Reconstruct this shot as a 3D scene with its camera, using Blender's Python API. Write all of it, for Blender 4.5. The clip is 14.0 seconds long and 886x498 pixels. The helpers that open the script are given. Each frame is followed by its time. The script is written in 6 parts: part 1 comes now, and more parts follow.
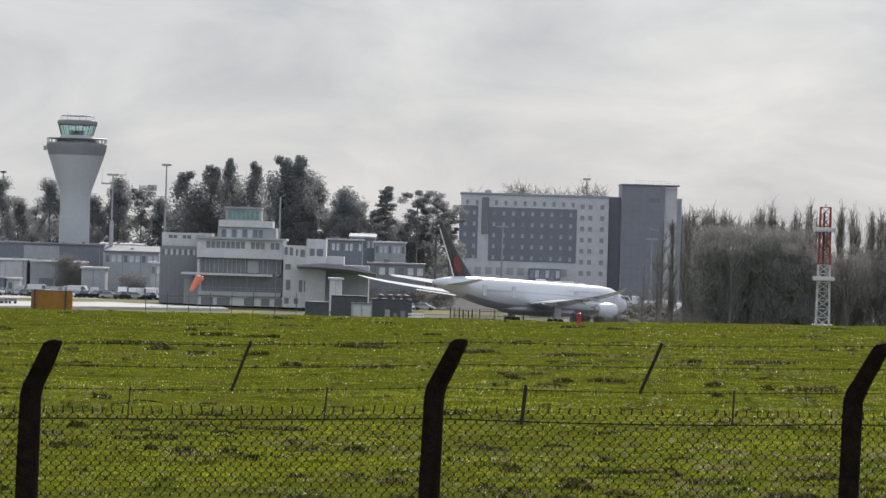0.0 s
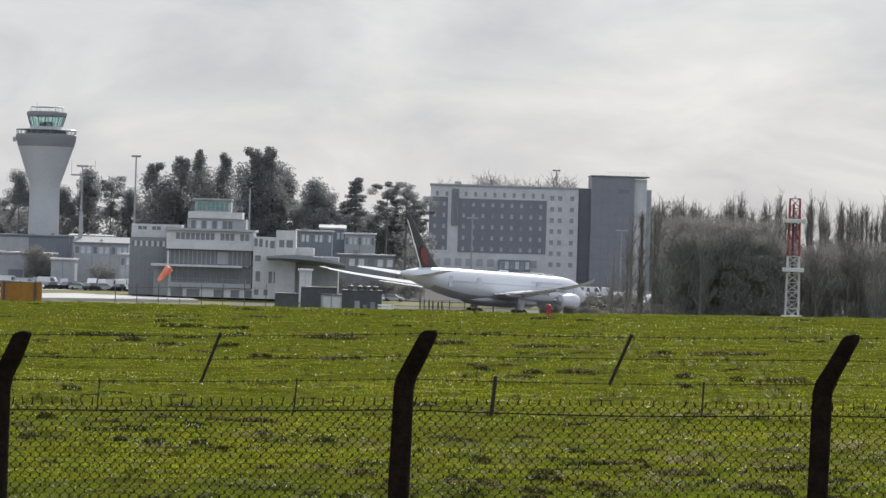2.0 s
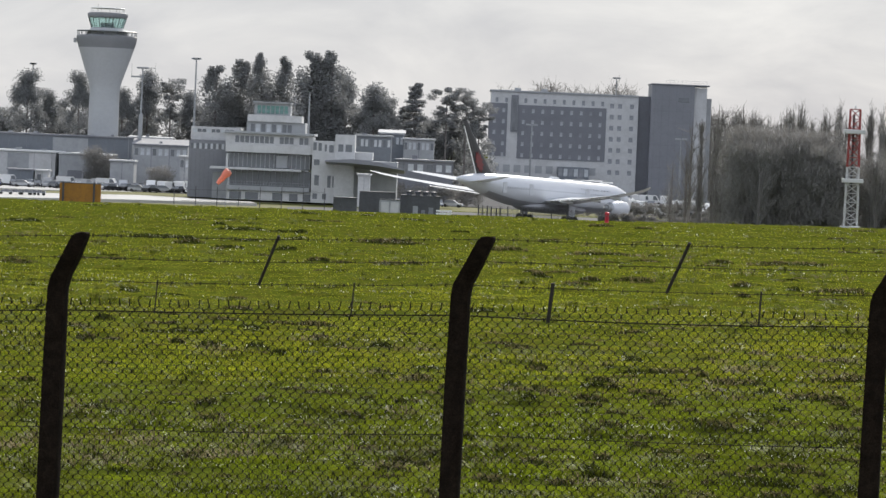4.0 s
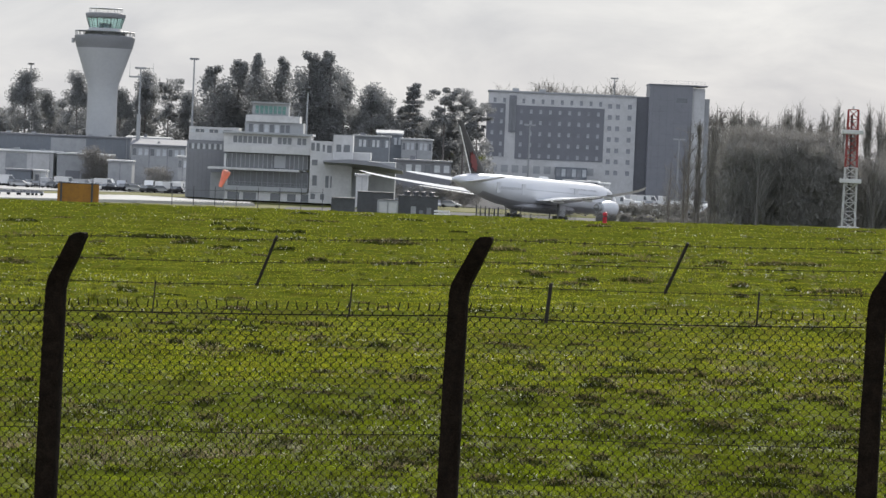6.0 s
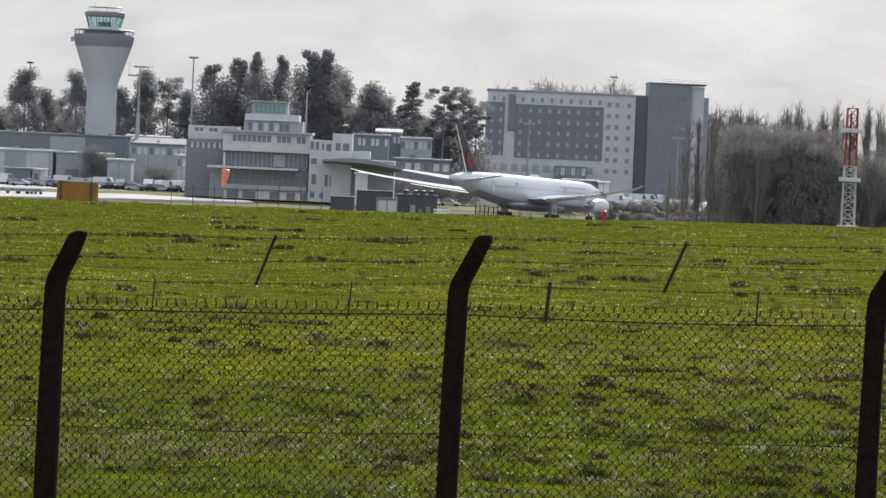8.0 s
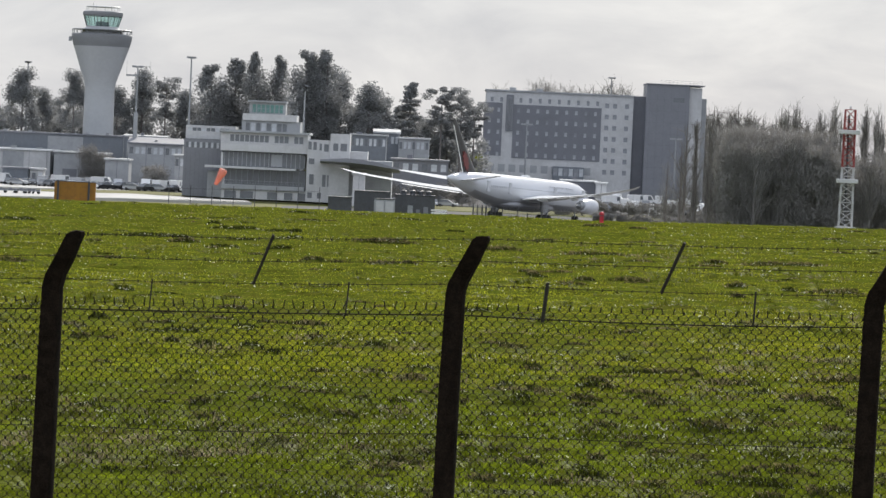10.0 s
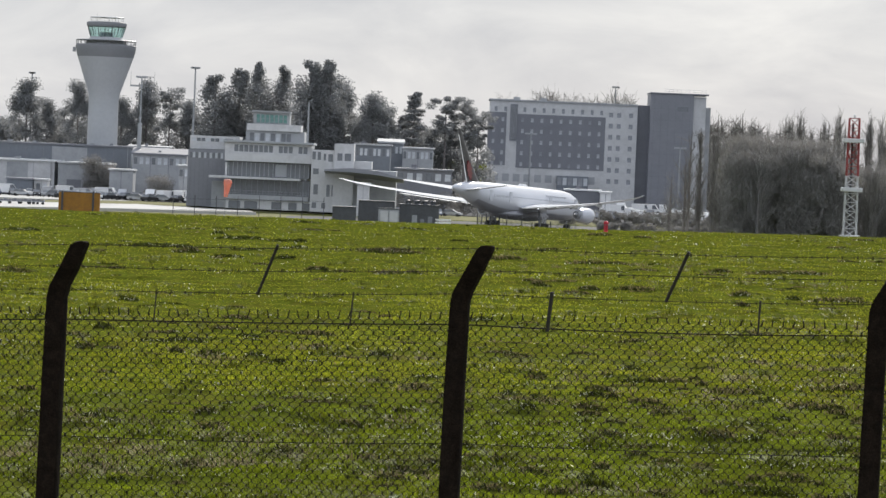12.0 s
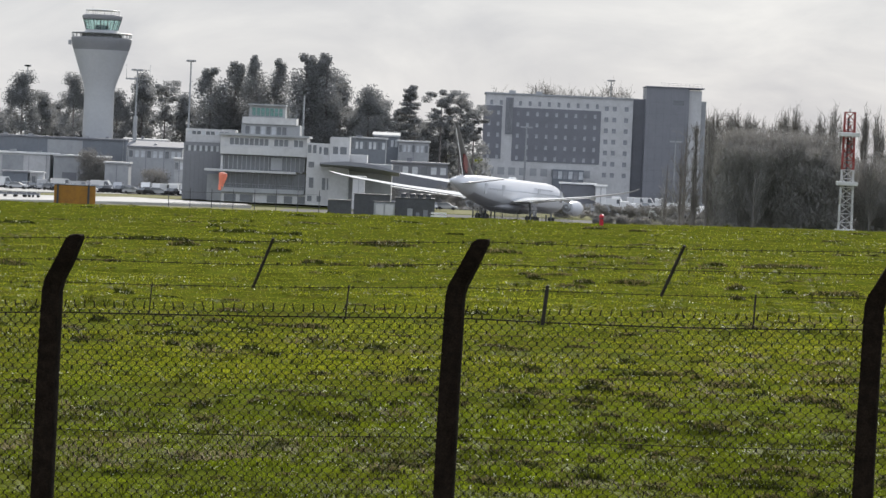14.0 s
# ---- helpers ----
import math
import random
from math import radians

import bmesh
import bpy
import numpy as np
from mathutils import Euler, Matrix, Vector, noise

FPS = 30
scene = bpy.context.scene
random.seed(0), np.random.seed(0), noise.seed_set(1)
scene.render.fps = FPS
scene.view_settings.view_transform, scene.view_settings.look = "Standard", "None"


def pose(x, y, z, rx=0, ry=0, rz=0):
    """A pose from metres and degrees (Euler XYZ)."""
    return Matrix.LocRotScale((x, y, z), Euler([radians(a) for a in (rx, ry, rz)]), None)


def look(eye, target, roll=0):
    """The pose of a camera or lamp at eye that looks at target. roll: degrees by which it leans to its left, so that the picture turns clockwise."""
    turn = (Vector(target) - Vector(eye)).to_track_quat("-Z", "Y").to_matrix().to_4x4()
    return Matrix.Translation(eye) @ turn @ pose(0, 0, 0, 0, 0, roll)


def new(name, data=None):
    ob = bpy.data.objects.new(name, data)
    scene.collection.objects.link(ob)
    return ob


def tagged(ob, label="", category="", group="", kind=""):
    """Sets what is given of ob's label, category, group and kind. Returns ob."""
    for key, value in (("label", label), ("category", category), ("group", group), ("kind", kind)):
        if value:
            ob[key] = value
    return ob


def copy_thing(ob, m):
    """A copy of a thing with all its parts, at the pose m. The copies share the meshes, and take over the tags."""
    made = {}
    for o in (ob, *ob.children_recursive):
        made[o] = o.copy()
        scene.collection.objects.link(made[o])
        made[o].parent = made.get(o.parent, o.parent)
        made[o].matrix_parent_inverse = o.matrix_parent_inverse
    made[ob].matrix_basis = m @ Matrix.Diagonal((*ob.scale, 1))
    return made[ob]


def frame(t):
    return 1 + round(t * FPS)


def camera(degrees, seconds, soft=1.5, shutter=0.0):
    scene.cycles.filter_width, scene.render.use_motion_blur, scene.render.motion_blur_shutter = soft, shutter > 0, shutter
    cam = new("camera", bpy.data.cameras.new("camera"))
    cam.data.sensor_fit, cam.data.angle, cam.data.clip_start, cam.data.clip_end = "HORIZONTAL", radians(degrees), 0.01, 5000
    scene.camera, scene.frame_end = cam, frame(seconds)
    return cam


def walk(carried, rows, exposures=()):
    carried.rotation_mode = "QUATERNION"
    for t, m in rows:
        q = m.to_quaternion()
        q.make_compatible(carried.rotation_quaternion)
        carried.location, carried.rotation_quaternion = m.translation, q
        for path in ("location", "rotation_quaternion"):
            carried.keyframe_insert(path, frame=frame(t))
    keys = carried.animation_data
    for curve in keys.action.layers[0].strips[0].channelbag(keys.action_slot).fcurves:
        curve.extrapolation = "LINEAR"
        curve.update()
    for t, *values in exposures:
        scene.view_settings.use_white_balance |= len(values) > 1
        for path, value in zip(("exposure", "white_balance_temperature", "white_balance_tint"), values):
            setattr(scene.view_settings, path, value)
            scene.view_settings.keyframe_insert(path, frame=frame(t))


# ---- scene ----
EYE = 12.0


def aim(yaw, pitch, roll):
    """Camera pose: degrees to the right, up and clockwise."""
    return pose(0, 0, EYE, 90.0245 + pitch, 0, -yaw) @ pose(0, 0, 0, 0, 0, roll)


cam = camera(12.783, 14.0, soft=1.5)
AIMS = [
    (0.0, 0.3429, 0.0276, 1.75), (0.1, 0.4909, -0.1585, 1.73), (0.2, 0.6079, -0.2281, 1.71), (0.3, 0.7190, -0.1015, 1.70),
    (0.4, 0.6547, -0.1356, 1.68), (0.5, 0.7221, -0.0621, 1.66), (0.6, 0.6635, -0.1515, 1.67), (0.7, 0.6975, -0.1999, 1.68),
    (0.8, 0.6387, -0.1528, 1.69), (0.9, 0.6875, -0.4219, 1.70), (1.0, 0.6722, -0.1871, 1.71), (1.1, 0.6922, -0.3162, 1.73),
    (1.2, 0.6511, -0.3182, 1.76), (1.3, 0.6396, -0.4830, 1.78), (1.4, 0.5333, -0.4953, 1.81), (1.5, 0.6539, -0.6154, 1.83),
    (1.6, 0.6853, -0.3842, 1.81), (1.7, 0.5866, -0.6244, 1.80), (1.8, 0.7812, -0.2985, 1.78), (1.9, 0.8872, -0.2784, 1.77),
    (2.0, 0.7850, -0.0845, 1.75), (2.1, 1.4243, -0.1630, 1.73), (2.2, 1.2951, -0.4859, 1.71), (2.3, 1.2392, -0.8065, 1.69),
    (2.4, 1.0502, -0.7789, 1.67), (2.5, 0.8730, -0.8524, 1.65), (2.6, 0.3785, -1.0505, 1.62), (2.7, 0.5311, -0.9470, 1.59),
    (2.8, 0.7183, -0.9082, 1.56), (2.9, 1.1238, -0.7656, 1.53), (3.0, 0.8048, -0.9199, 1.50), (3.1, 0.8004, -0.9168, 1.66),
    (3.2, 0.6968, -1.0061, 1.81), (3.3, 0.3246, -1.1298, 1.97), (3.4, 0.2617, -1.1868, 2.12), (3.5, 0.3294, -1.2905, 2.28),
    (3.6, 0.0624, -1.5048, 2.32), (3.7, 0.1169, -1.2257, 2.36), (3.8, -0.0256, -1.5361, 2.39), (3.9, 0.0803, -1.3203, 2.43),
    (4.0, -0.0101, -1.4765, 2.47), (4.2, 0.0044, -1.5121, 2.44), (6.3, 0.0124, -1.4476, 2.49), (6.4, 0.0032, -1.4235, 2.49),
    (6.5, 0.0413, -1.4568, 2.50), (6.6, 0.0364, -1.4140, 2.49), (6.7, 0.0325, -1.5132, 2.49), (6.8, 0.0199, -1.4310, 2.49),
    (6.9, -0.0132, -1.4242, 2.49), (7.0, 0.0283, -1.4473, 2.49), (7.2, 0.0460, -1.4395, 2.53), (7.3, -0.0152, -1.3685, 2.55),
    (7.4, 0.0199, -1.4177, 2.57), (7.5, 0.0148, -1.3735, 2.59), (7.6, 0.0307, -1.4580, 2.57), (7.7, -0.0081, -1.3434, 2.54),
    (7.8, 0.0325, -1.5061, 2.52), (7.9, -0.0081, -1.3498, 2.50), (8.0, 0.0301, -1.4898, 2.48), (8.1, -0.0247, -1.3496, 2.48),
    (8.2, 0.0062, -1.4861, 2.48), (10.3, 0.0466, -1.4798, 2.63), (10.4, -0.0064, -1.3710, 2.62), (10.5, 0.0247, -1.5297, 2.60),
    (10.6, 0.0155, -1.3189, 2.57), (10.7, -0.0019, -1.4838, 2.54), (10.8, -0.0113, -1.2759, 2.51), (10.9, -0.0225, -1.3996, 2.48),
    (11.0, -0.0432, -1.1973, 2.45), (11.1, -0.0238, -1.3733, 2.46), (11.2, -0.0262, -1.3164, 2.46), (11.3, -0.0354, -1.4825, 2.47),
    (11.5, 0.0015, -1.3633, 2.49), (11.7, 0.0187, -1.4058, 2.48), (11.8, -0.0184, -1.3073, 2.47), (12.0, -0.0030, -1.3451, 2.46),
    (12.2, 0.0295, -1.4397, 2.52), (12.3, -0.0152, -1.3683, 2.54), (12.5, 0.0008, -1.3339, 2.60), (12.7, -0.0053, -1.4090, 2.53),
    (13.0, 0.0041, -1.4352, 2.42), (13.2, -0.0045, -1.4461, 2.44), (13.5, 0.0125, -1.4134, 2.46), (13.7, 0.0285, -1.4222, 2.49),
    (13.8, 0.0375, -1.4387, 2.50), (14.0, 0.0674, -1.4376, 2.53),
]
walk(cam, [(t, aim(y, p, r)) for t, y, p, r in AIMS], exposures=[(0.0, -0.11), (0.6, -0.1), (2.0, -0.04), (3.2, 0.0), (14.0, 0.03)])

# ---- daylight: high thin cloud, low spring sun ahead of the camera ----
SUN_AZ, SUN_EL = 14.0, 31.0
world = bpy.data.worlds.new("sky")
scene.world = world
world.use_nodes = True
wn, wl = world.node_tree.nodes, world.node_tree.links
wn.clear()
sky = wn.new("ShaderNodeTexSky")
sky.sky_type, sky.sun_disc = "NISHITA", False
sky.sun_elevation, sky.sun_rotation = radians(SUN_EL), radians(SUN_AZ)
sky_gain = wn.new("ShaderNodeVectorMath")
sky_gain.operation = "SCALE"
sky_gain.inputs["Scale"].default_value = 0.10
wl.new(sky.outputs[0], sky_gain.inputs[0])
coord = wn.new("ShaderNodeTexCoord")
stretch = wn.new("ShaderNodeMapping")
stretch.inputs["Scale"].default_value = (15, 15, 38)
stretch.inputs["Rotation"].default_value = (0, radians(8), 0)
wl.new(coord.outputs["Generated"], stretch.inputs[0])
puffs = wn.new("ShaderNodeTexNoise")
puffs.inputs["Scale"].default_value, puffs.inputs["Detail"].default_value = 1.0, 7
puffs.inputs["Roughness"].default_value, puffs.inputs["Distortion"].default_value = 0.55, 0.5
wl.new(stretch.outputs[0], puffs.inputs["Vector"])
tone = wn.new("ShaderNodeValToRGB")
tone.color_ramp.elements[0].position, tone.color_ramp.elements[0].color = 0.33, (0.525, 0.555, 0.615, 1)
tone.color_ramp.elements[1].position, tone.color_ramp.elements[1].color = 0.68, (0.785, 0.80, 0.82, 1)
wl.new(puffs.outputs["Fac"], tone.inputs[0])
# behind the camera the cloud is lit full face by the sun and bluer sky shows through
apart = wn.new("ShaderNodeSeparateXYZ")
wl.new(coord.outputs["Generated"], apart.inputs[0])
sunward = wn.new("ShaderNodeMapRange")
sunward.interpolation_type = "SMOOTHSTEP"
sunward.inputs["From Min"].default_value, sunward.inputs["From Max"].default_value = -0.3, 0.95
sunward.inputs["To Min"].default_value, sunward.inputs["To Max"].default_value = 0.0, 1.0
wl.new(apart.outputs["Y"], sunward.inputs["Value"])
veil = wn.new("ShaderNodeVectorMath")
veil.operation = "MULTIPLY"
wl.new(tone.outputs[0], veil.inputs[0])
glow = wn.new("ShaderNodeMix")
glow.data_type = "RGBA"
glow.inputs["A"].default_value, glow.inputs["B"].default_value = (1.36, 1.42, 1.54, 1), (1, 1, 1, 1)
wl.new(sunward.outputs[0], glow.inputs["Factor"])
wl.new(glow.outputs["Result"], veil.inputs[1])
cover = wn.new("ShaderNodeMix")
cover.data_type = "RGBA"
cover.inputs["Factor"].default_value = 0.93
wl.new(sky_gain.outputs[0], cover.inputs["A"])
wl.new(veil.outputs[0], cover.inputs["B"])
back = wn.new("ShaderNodeBackground")
back.inputs["Strength"].default_value = 1.0
wl.new(cover.outputs["Result"], back.inputs[0])
wl.new(back.outputs[0], wn.new("ShaderNodeOutputWorld").inputs[0])

sun = new("sun", bpy.data.lights.new("sun", "SUN"))
sun.data.energy, sun.data.angle, sun.data.color = 5.0, radians(1.0), (1.0, 0.95, 0.87)
sun_way = Vector((math.sin(radians(SUN_AZ)) * math.cos(radians(SUN_EL)), math.cos(radians(SUN_AZ)) * math.cos(radians(SUN_EL)), math.sin(radians(SUN_EL))))
sun.matrix_world = look(tuple(sun_way * 900), (0, 0, 0))
scene.view_settings.exposure = 0.0


# ---- materials ----
def mat(name, colour, rough=0.7, metal=0.0, vary=0.15, size=1.0, bump=0.0, dirt=None, dirt_amount=0.4, stretch=(1, 1, 1), random_tone=0.0, spec=0.5, through_light=0.0, fuzz=0.0):
    """Surface with tone variation at two scales (size in metres), relief, stains and light passing through thin leaves."""
    m = bpy.data.materials.new(name)
    m.use_nodes = True
    n, l = m.node_tree.nodes, m.node_tree.links
    b = n["Principled BSDF"]
    b.inputs["Roughness"].default_value, b.inputs["Metallic"].default_value = rough, metal
    b.inputs["Specular IOR Level"].default_value = spec
    b.inputs["Sheen Weight"].default_value = fuzz
    tc = n.new("ShaderNodeTexCoord")
    mp = n.new("ShaderNodeMapping")
    mp.inputs["Scale"].default_value = stretch
    l.new(tc.outputs["Object"], mp.inputs[0])
    fine = n.new("ShaderNodeTexNoise")
    fine.inputs["Scale"].default_value, fine.inputs["Detail"].default_value = 8.0 / size, 6
    coarse = n.new("ShaderNodeTexNoise")
    coarse.inputs["Scale"].default_value, coarse.inputs["Detail"].default_value = 1.0 / size, 4
    for t in (fine, coarse):
        l.new(mp.outputs[0], t.inputs["Vector"])
    both = n.new("ShaderNodeMath")
    both.operation = "ADD"
    l.new(fine.outputs["Fac"], both.inputs[0])
    l.new(coarse.outputs["Fac"], both.inputs[1])
    span = n.new("ShaderNodeMapRange")
    span.inputs["From Min"].default_value, span.inputs["From Max"].default_value = 0.6, 1.4
    span.inputs["To Min"].default_value, span.inputs["To Max"].default_value = 1 - vary, 1 + vary
    l.new(both.outputs[0], span.inputs["Value"])
    gain = span.outputs[0]
    if random_tone:
        info = n.new("ShaderNodeNewGeometry")
        rr = n.new("ShaderNodeMapRange")
        rr.inputs["To Min"].default_value, rr.inputs["To Max"].default_value = 1 - random_tone, 1 + random_tone
        l.new(info.outputs["Random Per Island"], rr.inputs["Value"])
        mu = n.new("ShaderNodeMath")
        mu.operation = "MULTIPLY"
        l.new(gain, mu.inputs[0])
        l.new(rr.outputs[0], mu.inputs[1])
        gain = mu.outputs[0]
    col = n.new("ShaderNodeVectorMath")
    col.operation = "SCALE"
    col.inputs[0].default_value = colour
    l.new(gain, col.inputs["Scale"])
    out = col.outputs[0]
    if dirt:
        st = n.new("ShaderNodeTexNoise")
        st.inputs["Scale"].default_value, st.inputs["Detail"].default_value = 2.5 / size, 8
        l.new(mp.outputs[0], st.inputs["Vector"])
        sr = n.new("ShaderNodeMapRange")
        sr.inputs["From Min"].default_value, sr.inputs["From Max"].default_value = 0.45, 0.75
        sr.inputs["To Max"].default_value = dirt_amount
        l.new(st.outputs["Fac"], sr.inputs["Value"])
        mx = n.new("ShaderNodeMix")
        mx.data_type = "RGBA"
        mx.inputs["B"].default_value = (*dirt, 1)
        l.new(sr.outputs[0], mx.inputs["Factor"])
        l.new(out, mx.inputs["A"])
        out = mx.outputs["Result"]
    l.new(out, b.inputs["Base Color"])
    if bump:
        bp = n.new("ShaderNodeBump")
        bp.inputs["Strength"].default_value, bp.inputs["Distance"].default_value = bump, 0.02 * size
        l.new(fine.outputs["Fac"], bp.inputs["Height"])
        l.new(bp.outputs[0], b.inputs["Normal"])
    if through_light:
        tr = n.new("ShaderNodeBsdfTranslucent")
        l.new(out, tr.inputs[0])
        ms = n.new("ShaderNodeMixShader")
        ms.inputs[0].default_value = through_light
        l.new(b.outputs[0], ms.inputs[1])
        l.new(tr.outputs[0], ms.inputs[2])
        l.new(ms.outputs[0], n["Material Output"].inputs[0])
    return m


# grass nearest the fence, a darker green than the far blades
NEAR_BLADE = mat("near_grass_blade", (0.150, 0.190, 0.010), 0.6, vary=0.5, size=2.0, random_tone=0.55, through_light=0.5, spec=0.05, stretch=(1, 0.5, 1), dirt=(0.16, 0.15, 0.02), dirt_amount=0.4)
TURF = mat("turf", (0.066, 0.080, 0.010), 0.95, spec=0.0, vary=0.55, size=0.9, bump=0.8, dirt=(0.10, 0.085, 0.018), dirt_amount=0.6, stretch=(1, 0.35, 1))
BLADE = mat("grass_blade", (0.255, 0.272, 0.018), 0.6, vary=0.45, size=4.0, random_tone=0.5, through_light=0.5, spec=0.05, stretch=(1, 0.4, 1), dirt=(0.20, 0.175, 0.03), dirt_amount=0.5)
# tussock green darkened to carry the clumps' own shadow
TUSSOCK = mat("tussock_blade", (0.085, 0.098, 0.010), 0.6, vary=0.4, size=2.0, random_tone=0.6, through_light=0.25, spec=0.03)
DEAD = mat("dead_tussock", (0.19, 0.155, 0.075), 0.7, vary=0.4, size=2.0, random_tone=0.6, through_light=0.25, spec=0.05)
# shade on the near face of the beds, put into the blade colour
SHADE_TUFT = mat("dark_tuft", (0.055, 0.064, 0.014), 0.75, vary=0.4, size=1.0, random_tone=0.6, through_light=0.12, spec=0.03)
# glossy leaves with a near-white base, so sun glints are partly painted
GLINT = mat("shiny_leaf", (0.66, 0.66, 0.50), 0.26, vary=0.3, size=2.0, random_tone=0.5, through_light=0.35, spec=0.7)
STRAW = mat("dry_grass", (0.26, 0.215, 0.10), 0.6, vary=0.3, size=3.0, random_tone=0.5, through_light=0.3, spec=0.1)
VERGE = mat("mown_verge", (0.17, 0.165, 0.085), 0.95, vary=0.2, size=12.0, spec=0.05, dirt=(0.17, 0.17, 0.07), dirt_amount=0.5)
CONCRETE = mat("weathered_concrete", (0.30, 0.29, 0.27), 0.85, vary=0.2, size=0.2, bump=0.5, dirt=(0.07, 0.065, 0.05), dirt_amount=0.7)
# mottled concrete with the backlit silhouette painted in as near-black
POST = mat("backlit_dark_concrete", (0.017, 0.012, 0.009), 0.95, vary=0.7, size=0.10, bump=1.0, dirt=(0.008, 0.007, 0.006), dirt_amount=0.85, spec=0.03)
DROPPER = mat("weathered_dropper", (0.034, 0.030, 0.027), 0.8, vary=0.4, size=0.1, spec=0.15)
WIRE = mat("rusted_wire", (0.018, 0.015, 0.012), 0.8, 0.0, vary=0.3, size=0.05, spec=0.15)
APRON = mat("apron_concrete", (0.42, 0.41, 0.39), 0.38, vary=0.12, size=25.0, dirt=(0.2, 0.2, 0.19), dirt_amount=0.4)
CONCRETE_WAY = mat("taxiway_concrete", (0.13, 0.128, 0.122), 0.95, vary=0.15, size=14.0, dirt=(0.08, 0.08, 0.078), dirt_amount=0.5, spec=0.08)
TARMAC = mat("asphalt", (0.075, 0.075, 0.078), 0.95, vary=0.2, size=8.0, spec=0.08)
WHITE_WALL = mat("white_render", (0.55, 0.55, 0.55), 0.75, vary=0.12, size=4.0, dirt=(0.40, 0.40, 0.39), dirt_amount=0.5)
GREY_WALL = mat("grey_render", (0.36, 0.37, 0.38), 0.75, vary=0.1, size=4.0, dirt=(0.24, 0.25, 0.26), dirt_amount=0.5)
BLUE_CLAD = mat("blue_grey_cladding", (0.165, 0.182, 0.205), 0.55, vary=0.12, size=5.0)
DARK_CLAD = mat("charcoal_cladding", (0.185, 0.19, 0.21), 0.55, vary=0.12, size=3.0)
MID_CLAD = mat("slate_cladding", (0.215, 0.22, 0.24), 0.5, vary=0.1, size=3.0)
TOWER_SKIN = mat("pale_tower_cladding", (0.40, 0.41, 0.42), 0.5, vary=0.06, size=5.0)
TOWER_BAND = mat("dark_tower_band", (0.20, 0.205, 0.215), 0.5, vary=0.08, size=3.0)
# glass base lifted from near black to imitate haze and reflected sky
GLASS = mat("haze_lifted_glazing", (0.15, 0.16, 0.175), 0.2, vary=0.2, size=4.0, spec=0.8)
GREEN_GLASS = mat("green_tinted_glazing", (0.10, 0.24, 0.21), 0.08, vary=0.15, size=3.0, spec=0.8)
CAB_GLASS = bpy.data.materials.new("clear_green_glass")
CAB_GLASS.use_nodes = True
cab_bsdf = CAB_GLASS.node_tree.nodes["Principled BSDF"]
cab_bsdf.inputs["Base Color"].default_value = (0.74, 0.90, 0.87, 1)
cab_bsdf.inputs["Transmission Weight"].default_value, cab_bsdf.inputs["Roughness"].default_value, cab_bsdf.inputs["IOR"].default_value = 0.9, 0.03, 1.1
PALE_GLASS = mat("pale_window_blind", (0.50, 0.52, 0.54), 0.3, vary=0.25, size=6.0)
CABIN_STEEL = mat("dark_cabin_steel", (0.075, 0.078, 0.085), 0.6, vary=0.25, size=1.0, dirt=(0.045, 0.042, 0.04), dirt_amount=0.5)
HOTEL_PANE = mat("hotel_window_glass", (0.27, 0.28, 0.30), 0.25, vary=0.3, size=6.0, spec=0.6)
BLIND = mat("drawn_hotel_blind", (0.36, 0.37, 0.39), 0.4, vary=0.3, size=6.0)
CABIN_PANE = mat("aircraft_window", (0.40, 0.42, 0.46), 0.25, vary=0.1, size=2.0)
TITLE_GREY = mat("pale_grey_title", (0.56, 0.57, 0.61), 0.3, vary=0.05, size=2.0)
BEACON_RED = mat("signal_red_plastic", (0.46, 0.012, 0.03), 0.4, vary=0.15, size=0.3)
STEEL = mat("galvanised_steel", (0.33, 0.34, 0.35), 0.45, 0.6, vary=0.1, size=0.5)
MAST_WHITE = mat("weathered_mast_white", (0.48, 0.48, 0.48), 0.5, vary=0.15, size=0.6, dirt=(0.3, 0.29, 0.28), dirt_amount=0.5)
WHITE_PAINT = mat("white_paint", (0.78, 0.78, 0.77), 0.3, vary=0.05, size=1.0)
FUSELAGE = mat("white_aircraft_paint", (0.60, 0.615, 0.655), 0.16, vary=0.03, size=6.0)
BELLY = mat("grey_belly_paint", (0.30, 0.30, 0.32), 0.3, vary=0.05, size=5.0)
WING = mat("grey_wing_paint", (0.70, 0.71, 0.72), 0.2, vary=0.06, size=3.0)
BLACK_PAINT = mat("black_tail_paint", (0.035, 0.033, 0.036), 0.3, vary=0.1, size=4.0)
TAIL_RED = mat("dark_red_tail_paint", (0.15, 0.026, 0.028), 0.35, vary=0.12, size=1.0)
RED_PAINT = mat("red_paint", (0.27, 0.035, 0.033), 0.35, vary=0.12, size=1.0)
ORANGE = mat("faded_orange_paint", (0.32, 0.145, 0.012), 0.6, vary=0.2, size=1.0, dirt=(0.16, 0.075, 0.02), dirt_amount=0.5)
SOCK = mat("orange_sock_fabric", (0.88, 0.42, 0.33), 0.7, vary=0.15, size=0.6, through_light=0.5)
RUBBER = mat("tyre_rubber", (0.025, 0.025, 0.025), 0.8)
DARK_METAL = mat("dark_metal", (0.07, 0.07, 0.075), 0.5, 0.3)
# needles painted pale grey with full sheen to imitate distance haze
HAZED_PINE = mat("hazed_pine_needles", (0.235, 0.24, 0.24), 0.8, vary=0.15, size=4.0, random_tone=0.15, through_light=0.5, fuzz=1.0, spec=0.05)
BARK = mat("bark", (0.17, 0.155, 0.145), 0.9, vary=0.3, size=1.0)
